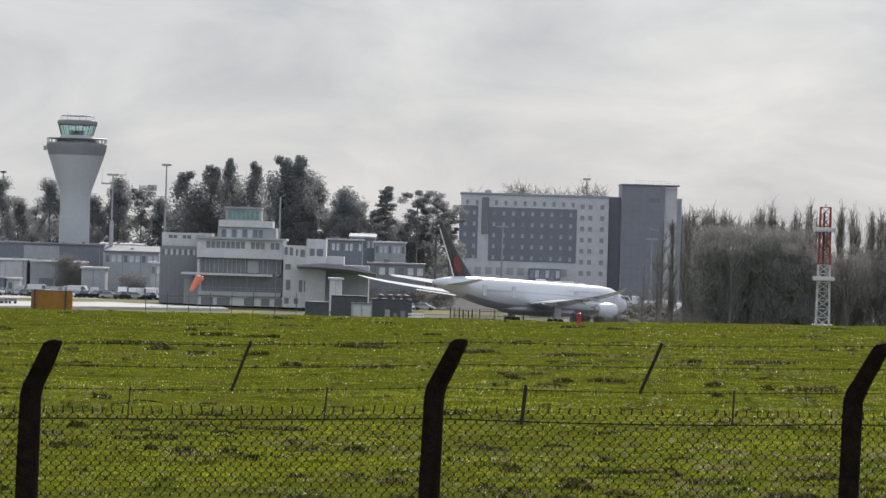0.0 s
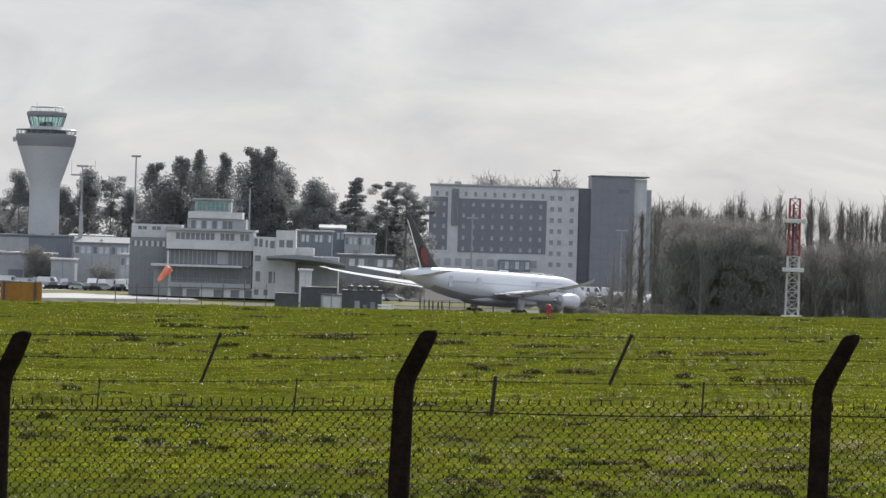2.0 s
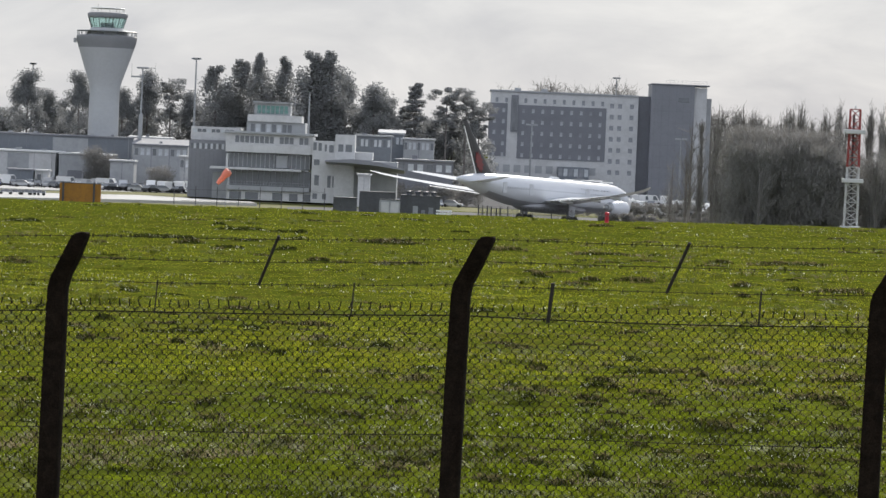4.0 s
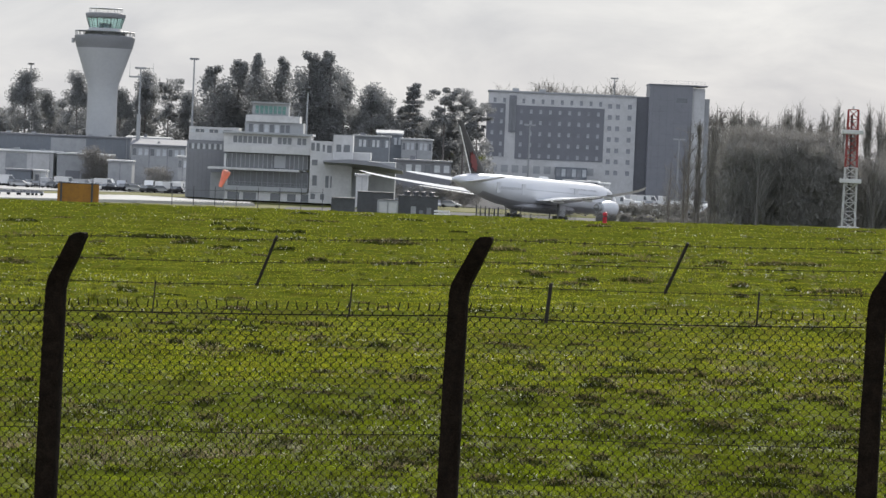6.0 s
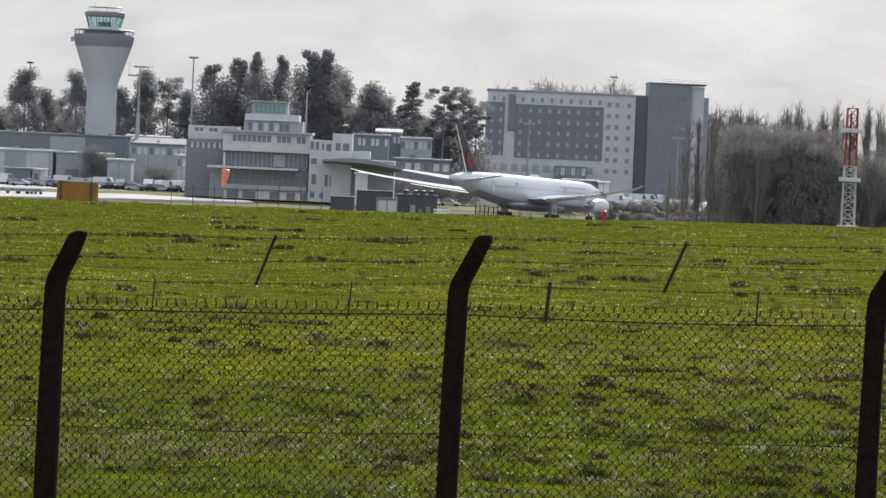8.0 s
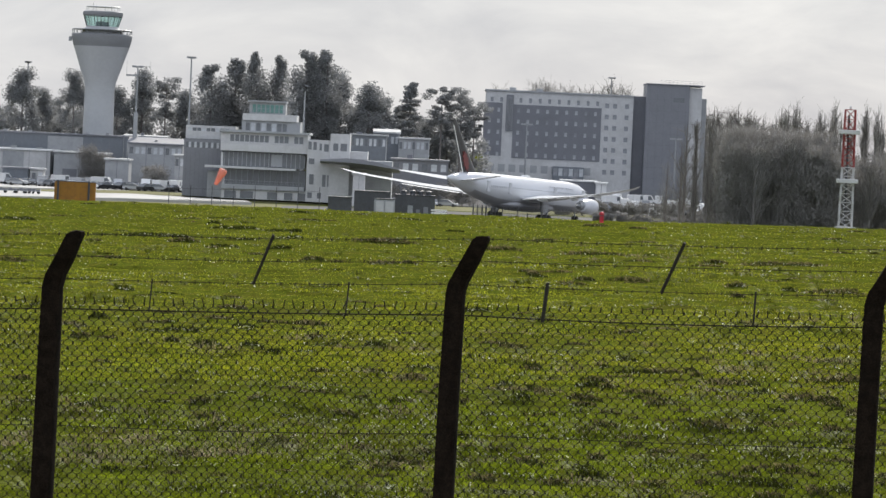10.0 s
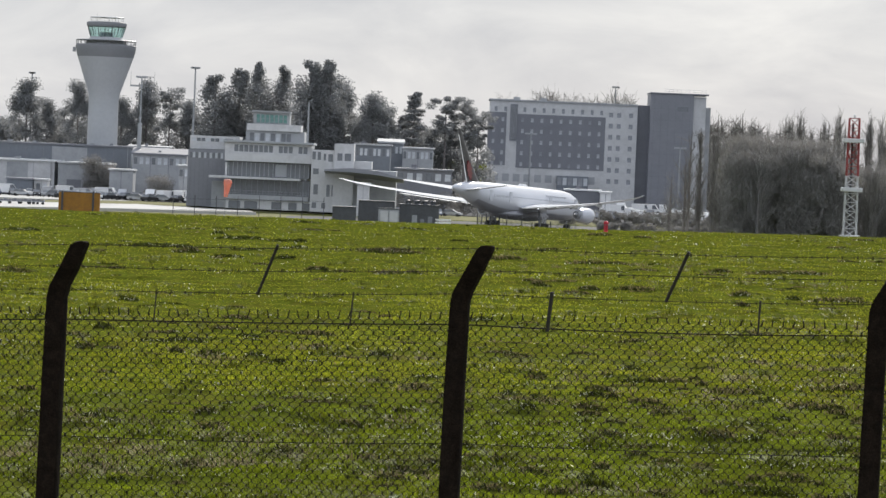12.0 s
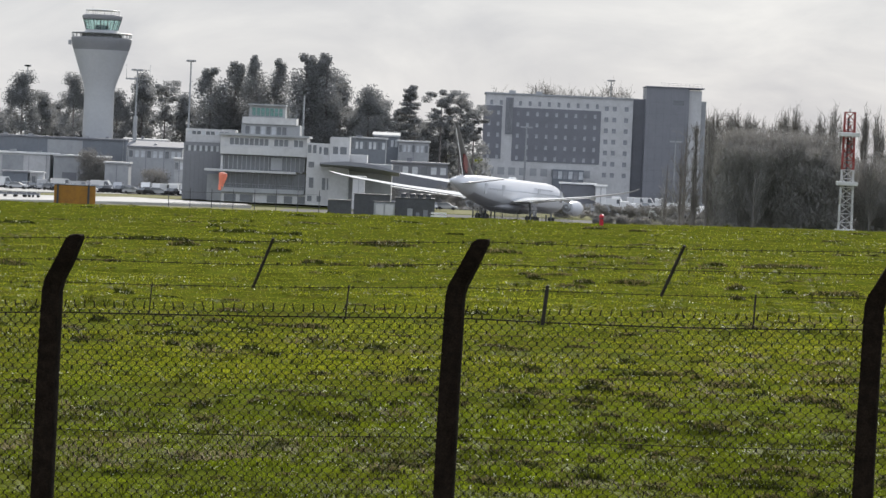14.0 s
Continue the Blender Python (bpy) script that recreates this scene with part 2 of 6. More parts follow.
# sheen on twigs and scrub imitates haze; the scrub colour is lifted too
TWIG = mat("bare_twigs", (0.21, 0.195, 0.175), 0.85, vary=0.25, size=3.0, random_tone=0.4, through_light=0.3, fuzz=0.5)
SCRUB = mat("scrub_leaves", (0.235, 0.225, 0.21), 0.9, vary=0.2, size=3.0, random_tone=0.15, spec=0.03, through_light=0.3, fuzz=0.5)


# ---- mesh helpers ----
def box(bm, x0, x1, y0, y1, z0, z1):
    v = [bm.verts.new(p) for p in ((x0, y0, z0), (x1, y0, z0), (x1, y1, z0), (x0, y1, z0), (x0, y0, z1), (x1, y0, z1), (x1, y1, z1), (x0, y1, z1))]
    for f in ((0, 3, 2, 1), (4, 5, 6, 7), (0, 1, 5, 4), (1, 2, 6, 5), (2, 3, 7, 6), (3, 0, 4, 7)):
        bm.faces.new([v[i] for i in f])
    return bm


def solid(x0, x1, y0, y1, z0, z1):
    return box(bmesh.new(), x0, x1, y0, y1, z0, z1)


def tube(bm, p, q, r0, r1=None, n=6):
    """Tapered round bar from p to q."""
    p, q = Vector(p), Vector(q)
    r1 = r0 if r1 is None else r1
    turn = (q - p).to_track_quat("Z", "Y").to_matrix()
    rings = []
    for c, r in ((p, r0), (q, r1)):
        rings.append([bm.verts.new(c + turn @ Vector((r * math.cos(a), r * math.sin(a), 0))) for a in (2 * math.pi * i / n for i in range(n))])
    for i in range(n):
        bm.faces.new((rings[0][i], rings[0][(i + 1) % n], rings[1][(i + 1) % n], rings[1][i]))
    bm.faces.new(rings[0][::-1])
    bm.faces.new(rings[1])
    return bm


def loft(bm, rings, closed_ends=True):
    """Skin between rings of points with equal counts."""
    made = [[bm.verts.new(p) for p in r] for r in rings]
    n = len(made[0])
    for a, b in zip(made, made[1:]):
        for i in range(n):
            bm.faces.new((a[i], a[(i + 1) % n], b[(i + 1) % n], b[i]))
    if closed_ends:
        bm.faces.new(made[0][::-1])
        bm.faces.new(made[-1])
    return bm


def turned(profile, n=32, axis="Z", centre=(0, 0, 0)):
    """Body of revolution; profile rows are (distance along the axis, radius)."""
    rings = []
    for h, r in profile:
        ring = []
        for i in range(n):
            a = 2 * math.pi * i / n
            c, s = r * math.cos(a), r * math.sin(a)
            ring.append(Vector(centre) + (Vector((c, s, h)) if axis == "Z" else Vector((h, c, s))))
        rings.append(ring)
    return loft(bmesh.new(), rings)


def mesh_of(name, bm, material, smooth=False):
    bmesh.ops.recalc_face_normals(bm, faces=bm.faces[:])
    me = bpy.data.meshes.new(name)
    bm.to_mesh(me)
    bm.free()
    me.materials.append(material)
    if smooth:
        me.polygons.foreach_set("use_smooth", [True] * len(me.polygons))
        me.set_sharp_from_angle(angle=radians(40))
    return me


def thing(name, label, category, at=(0, 0, 0), group="", rz=0.0):
    ob = new(name)
    ob.matrix_basis = pose(*at, 0, 0, rz)
    return tagged(ob, label, category, group)


def part(name, bm, material, parent, label="", smooth=False):
    ob = new(name, mesh_of(name, bm, material, smooth))
    ob.parent = parent
    return tagged(ob, label)


def single(name, bm, material, label, category, at=(0, 0, 0), group="", kind="", smooth=False):
    ob = new(name, mesh_of(name, bm, material, smooth))
    ob.matrix_basis = pose(*at)
    return tagged(ob, label, category, group, kind)


def mesh_arrays(name, verts, faces, material):
    """Fast mesh from numpy arrays; all faces have the same number of corners."""
    me = bpy.data.meshes.new(name)
    k = faces.shape[1]
    me.vertices.add(len(verts))
    me.vertices.foreach_set("co", np.ascontiguousarray(verts, dtype=np.float32).ravel())
    me.loops.add(faces.size)
    me.loops.foreach_set("vertex_index", np.ascontiguousarray(faces, dtype=np.int32).ravel())
    me.polygons.add(len(faces))
    me.polygons.foreach_set("loop_start", np.arange(0, faces.size, k, dtype=np.int32))
    me.update(calc_edges=True)
    me.materials.append(material)
    return me


# ---- ground ----
def smooth_step(a, b, v):
    t = np.clip((v - a) / (b - a), 0, 1)
    return t * t * (3 - 2 * t)


LUMPS = [(random.uniform(-1, 1), random.uniform(-1, 1), random.uniform(0, 6.28)) for _ in range(14)]


def lumps(x, y):
    """Tussocky unevenness of the field."""
    z = 0 * x
    for i, (a, b, c) in enumerate(LUMPS):
        k = 0.35 * 1.28 ** i
        z = z + np.sin(k * (a * x * 0.8 + b * y * 1.2) + c + 1.3 * np.sin(k * 0.6 * (b * x - a * y) + c)) / (1 + 0.22 * i)
    return z


def tussocks(x, y):
    """0 to 1: where coarse grass has grown into raised clumps and banks."""
    z = 0 * x
    for i, (a, b, c) in enumerate(LUMPS[:9]):
        k = 1.5 * 1.25 ** i
        z = z + np.sin(k * (a * x * 0.75 + b * y * 0.55) + 2.1 * c + 1.1 * np.sin(k * 0.7 * (b * x * 0.6 + a * y * 0.5) + c))
    bank = np.sin(0.16 * y + 0.05 * x + 1.2 * np.sin(0.11 * x + 0.05 * y)) + 0.6 * np.sin(0.31 * y - 0.07 * x + 1)
    return smooth_step(1.3, 3.4, z + 1.1 * bank)


# tussock beds: (x, y, half length); the field's raised clumps, in bands away from the fence
NEAR_BEDS = [(-1.24, 35.8, 0.18), (1.19, 36.8, 0.16), (0.52, 37.2, 0.16), (3.08, 37.2, 0.32), (-0.4, 38, 0.19), (1.02, 38.5, 0.14), (-3.35, 38.8, 0.17), (0.75, 38.8, 0.19), (-2.39, 39.2, 0.11), (-0.03, 39.8, 0.17), (0.6, 40, 0.17), (1.7, 40.2, 0.11), (-0.67, 40.8, 0.12), (-1.58, 41.5, 0.09), (-1.36, 43, 0.18), (3.92, 43.2, 0.62), (-2.5, 44, 0.19), (-2.01, 44.2, 0.13), (2, 44.8, 0.19), (-3.66, 45, 0.13), (4.59, 45, 0.13), (3.19, 45.2, 0.26), (-0.96, 45.5, 0.16), (1.25, 45.5, 0.13), (-1.37, 46, 0.2), (2.73, 46.2, 0.13)]
MID_BEDS = [(0.68, 46.8, 0.13), (-2.78, 47.5, 0.14), (1.12, 48.8, 0.14), (1.93, 49.8, 0.25), (5.13, 51.2, 0.18), (2.74, 51.8, 0.29), (4.81, 51.8, 0.22), (1.34, 52, 0.15), (4.39, 53, 0.19), (0.99, 53.2, 0.15), (-0.24, 54, 0.19), (2.25, 54.5, 0.23), (4.18, 55.2, 0.47), (5.78, 56.2, 0.48), (2.97, 58, 0.41), (3.4, 58.2, 0.33), (1.49, 58.8, 0.17), (-2.44, 60.2, 0.17), (2.97, 61.5, 0.13), (-3.59, 62.2, 0.27), (-2.88, 62.2, 0.18), (-5.73, 64.2, 0.18), (-4.28, 64.5, 0.14), (-0.96, 65, 0.23), (-4.27, 67.2, 0.38), (-3.38, 70.5, 0.25)]
FAR_BEDS = [(-6.28, 73.8, 0.21), (-2.33, 73.8, 0.42), (0.86, 82.5, 0.29), (-7.09, 89.8, 0.26), (10.25, 102.2, 0.87), (9.13, 102.8, 0.29), (7.99, 105.2, 0.3), (3.98, 106.8, 0.3), (5.31, 109, 0.62), (2.74, 112.5, 0.24), (-1.39, 121.5, 0.86), (-3.93, 124.8, 0.44), (9.47, 135.5, 0.48), (-5.48, 136.5, 0.49), (-7.56, 138.8, 0.59), (12.08, 138.8, 1.48), (5.86, 147.2, 1.26), (-9.73, 150.8, 0.64), (2.38, 153.5, 0.87), (-11.22, 158, 1.57), (-2.09, 159.2, 1.36), (-6.31, 174.8, 0.3), (-9.11, 178.2, 1.27), (-19.85, 185.8, 0.93), (-10.6, 186.5, 0.4)]
BEDS = [(x, y, max(a, 0.11), (0.35 * max(a, 0.11) + 0.05), 0.050 + 0.0008 * y) for x, y, a in NEAR_BEDS + MID_BEDS + FAR_BEDS]
more = random.Random(31)
for _ in range(260):
    by = 1 / more.uniform(1 / 270, 1 / 34)
    ba = more.uniform(0.0025, 0.006) * by ** 0.95
    BEDS.append((more.uniform(-1, 1) * by * 0.118 + by * 0.006, by, ba, 0.3 * ba + 0.04, more.uniform(0.4, 0.9) * (0.035 + 0.0006 * by)))


for _ in range(190):
    by = 1 / more.uniform(1 / 62, 1 / 34)
    ba = more.uniform(0.05, 0.2)
    BEDS.append((more.uniform(-0.15, 1.0) * by * 0.122, by, ba, 0.3 * ba + 0.04, more.uniform(0.035, 0.075)))


def bed_rise(x, y):
    """Height of the tussock beds: steep towards the road, easing off behind."""
    z = np.zeros(np.broadcast(x, y).shape)
    for bx, by, a, d, h in BEDS:
        if np.ndim(y) == 0:
            if abs(y - by) > 5 * d or abs(x - bx) > 2 * a:
                continue
            m = ...
        else:
            m = (np.abs(y - by) < 5 * d) & (np.abs(x - bx) < 2 * a)
        v = np.where((y[m] if np.ndim(y) else y) < by, 1.0, 0.4) * ((y[m] if np.ndim(y) else y) - by) / d
        u = ((x[m] if np.ndim(x) else x) - bx) / a
        z[m] = np.maximum(z[m], 0.55 * h * np.clip(1.25 - u * u - v * v, 0, 1))
    return z


def ground_z(x, y):
    """Mound under the camera, tilted field with a low crest, airfield flat beyond, rising ground far behind."""
    x, y = np.asarray(x, float), np.asarray(y, float)
    near = np.interp(y, [-400, -40, 0, 10, 22, 28.6, 60, 120, 200, 250, 290, 400, 520, 600, 640, 790, 830], [10.3, 10.3, 10.35, 10.3, 9.3, 8.95, 8.75, 8.35, 7.75, 7.33, 6.85, 4.2, 1.0, 0.0, -0.5, -0.5, 0.0])
    crest = smooth_step(120, 260, y)
    tilt = (np.clip(x, -40, 40) * (0.018 - np.where(x < 0, 0.0125, 0.0068) * crest) + 0.25 * crest) * (1 - smooth_step(300, 600, y)) * smooth_step(10, 30, y)
    rough = (lumps(x, y) * 0.026 + tussocks(x, y) * 0.05 + bed_rise(x, y)) * smooth_step(20, 30, y) * (1 - smooth_step(300, 420, y))
    far = 8.0 * smooth_step(1180, 1800, y)
    return near + tilt + rough + far


def make_ground():
    ys = np.concatenate([np.linspace(-4600, -60, 14), np.linspace(-50, 26, 20), np.linspace(28, 120, 300), np.linspace(120.6, 300, 260), np.linspace(303, 620, 50), np.linspace(640, 1100, 24), np.linspace(1200, 4700, 14)])
    xs = np.concatenate([np.linspace(-4600, -120, 12), np.linspace(-100, -36, 12), np.linspace(-34, 34, 300), np.linspace(36, 100, 12), np.linspace(120, 4600, 12)])
    gx, gy = np.meshgrid(xs, ys)
    v = np.stack([gx, gy, ground_z(gx, gy)], -1).reshape(-1, 3)
    w = len(xs)
    i = (np.arange(len(ys) - 1)[:, None] * w + np.arange(w - 1)).ravel()
    me = mesh_arrays("ground", v, np.stack([i, i + 1, i + w + 1, i + w], -1), TURF)
    me.polygons.foreach_set("use_smooth", [True] * len(me.polygons))
    tagged(new("ground", me), "rough green airfield grass with worn tussocks", "ground", kind="structure")


make_ground()


def blades(name, count, y0, y1, tall, wide, material, label, where=None, droop=1.0, seed=1):
    """Leaning grass blades, thinning with distance; where limits them to some patches."""
    r = np.random.default_rng(seed)
    y = 1 / r.uniform(1 / y1, 1 / y0, count)
    x = r.uniform(-1, 1, count) * (y * 0.118 + 1.2) + y * 0.006
    patch = lumps(x * 1.7 + 9, y * 1.7 + 4)
    if where is not None:
        keep = where(x, y, patch) > r.uniform(0, 1, count)
        x, y, patch = x[keep], y[keep], patch[keep]
    n = len(x)
    grow = 1 + y / 90.0
    clump = tussocks(x, y)
    h = tall * r.uniform(0.45, 1.25, n) * (1 + 0.16 * np.clip(patch, -2, 3) + 0.7 * clump) * (0.85 + y / 400)
    w = wide * r.uniform(0.6, 1.4, n) * grow
    a = r.uniform(0, 2 * np.pi, n)
    lean = r.uniform(0.2, 1.0, n) * h * droop
    la = r.uniform(0, 2 * np.pi, n)
    z = ground_z(x, y) - 0.015
    dx, dy = np.cos(a) * w / 2, np.sin(a) * w / 2
    mx, my = x + np.cos(la) * lean * 0.35, y + np.sin(la) * lean * 0.35
    tx, ty = x + np.cos(la) * lean, y + np.sin(la) * lean
    v = np.stack([np.stack([x - dx, y - dy, z], -1), np.stack([x + dx, y + dy, z], -1), np.stack([mx + dx * 0.8, my + dy * 0.8, z + h * 0.62], -1), np.stack([tx, ty, z + h], -1)], 1).reshape(-1, 3)
    f = np.arange(n * 4).reshape(-1, 4)
    tagged(new(name, mesh_arrays(name, v, f, material)), label, "grass", kind="stuff")


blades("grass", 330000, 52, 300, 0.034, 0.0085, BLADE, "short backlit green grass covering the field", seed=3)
blades("lush_grass", 340000, 33, 68, 0.036, 0.0085, NEAR_BLADE, "deeper green grass on the field behind the fence", lambda x, y, p: 1 - smooth_step(50, 68, y), seed=13)
# pale flecks scattered as painted glints, thicker on the tussocks
blades("shiny_leaf", 300000, 33, 300, 0.020, 0.0135, GLINT, "small shiny leaves coloured pale as sun glints", lambda x, y, p: 0.10 + 0.40 * tussocks(x, y + 0.3) ** 2 + 0.10 * smooth_step(6, 22, x) * smooth_step(110, 190, y), droop=1.6, seed=6)
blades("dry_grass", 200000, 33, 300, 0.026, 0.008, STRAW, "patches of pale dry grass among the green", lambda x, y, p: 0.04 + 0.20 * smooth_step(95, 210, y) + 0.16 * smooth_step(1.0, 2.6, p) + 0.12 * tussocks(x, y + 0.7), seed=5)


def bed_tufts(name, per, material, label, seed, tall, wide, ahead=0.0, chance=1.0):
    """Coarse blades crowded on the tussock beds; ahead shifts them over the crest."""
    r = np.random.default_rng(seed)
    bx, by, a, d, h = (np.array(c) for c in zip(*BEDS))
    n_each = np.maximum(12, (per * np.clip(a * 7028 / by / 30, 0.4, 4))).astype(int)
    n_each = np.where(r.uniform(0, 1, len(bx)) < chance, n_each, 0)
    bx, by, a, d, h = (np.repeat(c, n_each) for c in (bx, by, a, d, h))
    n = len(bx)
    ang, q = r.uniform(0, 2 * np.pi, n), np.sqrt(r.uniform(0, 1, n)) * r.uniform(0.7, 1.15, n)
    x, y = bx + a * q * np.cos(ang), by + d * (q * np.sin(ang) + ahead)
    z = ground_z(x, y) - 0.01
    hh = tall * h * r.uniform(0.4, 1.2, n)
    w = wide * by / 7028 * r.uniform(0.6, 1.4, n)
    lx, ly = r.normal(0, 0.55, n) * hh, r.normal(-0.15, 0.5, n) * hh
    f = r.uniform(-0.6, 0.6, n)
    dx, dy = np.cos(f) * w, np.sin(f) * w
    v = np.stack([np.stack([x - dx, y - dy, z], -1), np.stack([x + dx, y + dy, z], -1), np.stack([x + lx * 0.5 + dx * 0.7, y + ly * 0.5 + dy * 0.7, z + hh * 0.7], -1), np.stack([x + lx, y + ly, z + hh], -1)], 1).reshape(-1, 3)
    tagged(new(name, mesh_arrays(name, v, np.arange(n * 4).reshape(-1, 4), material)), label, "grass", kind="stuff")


# painted shade on the near side, painted glints past the crest
bed_tufts("dark_tuft", 130, SHADE_TUFT, "matted tufts coloured dark for the beds' shaded near side", 21, 0.75, 0.9, -0.25)
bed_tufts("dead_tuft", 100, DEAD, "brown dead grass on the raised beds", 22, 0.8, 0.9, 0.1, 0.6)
bed_tufts("pale_tuft", 70, GLINT, "shiny leaves along the crests of the beds, pale as sun glints", 23, 0.34, 1.3, 0.35, 0.85)


def tussock_clumps(name, count, per, material, label, seed, tall=0.085, tip=1.0, rows=False):
    """Separate domed tussocks: blades that spring from one crown and arch outwards."""
    r = np.random.default_rng(seed)
    cy = 1 / r.uniform(1 / 300, 1 / 33, count)
    cx = r.uniform(-1, 1, count) * (cy * 0.118 + 1.2) + cy * 0.006
    chance = tussocks(cx * 0.35 + 40, cy * 0.22) ** 2 if rows else 0.10 + 0.9 * tussocks(cx, cy)
    keep = chance > r.uniform(0, 1, count)
    cx, cy = cx[keep], cy[keep]
    size = r.uniform(0.5, 1.5, len(cx)) ** 1.3 * (1 + cy / 260)
    x0, y0, s = np.repeat(cx, per), np.repeat(cy, per), np.repeat(size, per)
    n = len(x0)
    a = r.uniform(0, 2 * np.pi, n)
    u = np.sqrt(r.uniform(0, 1, n))
    root, out = 0.09 * s * u, 0.20 * s * u * r.uniform(0.7, 1.3, n)
    h = tall * s * (1.05 - 0.45 * u) * r.uniform(0.6, 1.15, n)
    w = 0.0030 * (1 + y0 / 90) * r.uniform(0.7, 1.3, n)
    bx, by = x0 + root * np.cos(a), y0 + root * np.sin(a)
    z = ground_z(x0, y0) - 0.02
    px, py = -np.sin(a) * w, np.cos(a) * w
    mx, my = x0 + (root + out * 0.45) * np.cos(a), y0 + (root + out * 0.45) * np.sin(a)
    tx, ty = x0 + (root + out) * np.cos(a), y0 + (root + out) * np.sin(a)
    tz = z + h * (1 - 0.25 * u * tip)
    v = np.stack([np.stack([bx - px, by - py, z], -1), np.stack([bx + px, by + py, z], -1), np.stack([mx + px, my + py, z + h * 0.8], -1), np.stack([mx - px, my - py, z + h * 0.8], -1), np.stack([tx, ty, tz], -1)], 1).reshape(-1, 3)
    k = np.arange(n)[:, None] * 5
    f = np.concatenate([k + np.array([0, 1, 2]), k + np.array([0, 2, 3]), k + np.array([3, 2, 4])])
    tagged(new(name, mesh_arrays(name, v, f, material)), label, "grass", kind="stuff")


tussock_clumps("tussock_grass", 6500, 34, TUSSOCK, "coarse tussocks in raised clumps, coloured darker for shade", 4)
tussock_clumps("dead_tussock", 1500, 26, DEAD, "brown dead tussocks in ragged rows", 9, 0.10, 1.4, True)


def make_verge():
    xs, ys = np.linspace(-260, 260, 60), np.concatenate([np.linspace(585, 640, 12), np.linspace(650, 838, 20)])
    gx, gy = np.meshgrid(xs, ys)
    v = np.stack([gx, gy, ground_z(gx, gy) + 0.03], -1).reshape(-1, 3)
    i = (np.arange(len(ys) - 1)[:, None] * len(xs) + np.arange(len(xs) - 1)).ravel()
    me = mesh_arrays("verge", v, np.stack([i, i + 1, i + len(xs) + 1, i + len(xs)], -1), VERGE)
    tagged(new("verge", me), "pale mown grass verge along the taxiway", "verge", kind="structure")


make_verge()


def slab(name, corners, z0, z1, material, label, category):
    bm = bmesh.new()
    loft(bm, [[Vector((x, y, z)) for x, y in corners] for z in (z0, z1)])
    single(name, bm, material, label, category, kind="structure")


slab("apron", [(-170, 688), (-80, 698), (-60, 733), (-36, 755), (-38, 772), (-62, 796), (-72, 775), (-84, 766), (-170, 752)], -1.2, 0.06, APRON, "pale sunlit concrete aircraft apron", "apron")
slab("service_road", [(-170, 815), (-84, 812), (-66, 838), (-84, 880), (-170, 884)], -0.4, 0.05, APRON, "pale concrete service road behind the apron", "road")
slab("taxiway", [(-30, 690), (170, 650), (170, 790), (-12, 786), (-30, 760)], -1.2, -0.42, CONCRETE_WAY, "grey concrete taxiway under the airliner", "taxiway")
slab("car_park", [(-170, 886), (-60, 842), (-20, 830), (170, 800), (230, 1150), (-230, 1150)], -0.4, 0.05, TARMAC, "worn asphalt car park and forecourt", "car park")


# ---- perimeter fence ----
BAY, FENCE_MID = (2.966, -0.578), (0.14, 28.6)
FENCE_TOPS = {-2: 11.16, -1: 11.272, 0: 11.382, 1: 11.452, 2: 11.52}


def fence_at(s, lift=0.0):
    """Point on the fence line, s bays from the middle post; lift is the height above or below the post top."""
    i = max(-2, min(1, math.floor(s)))
    top = FENCE_TOPS[i] + (FENCE_TOPS[i + 1] - FENCE_TOPS[i]) * (s - i)
    return Vector((FENCE_MID[0] + BAY[0] * s, FENCE_MID[1] + BAY[1] * s, top + lift))


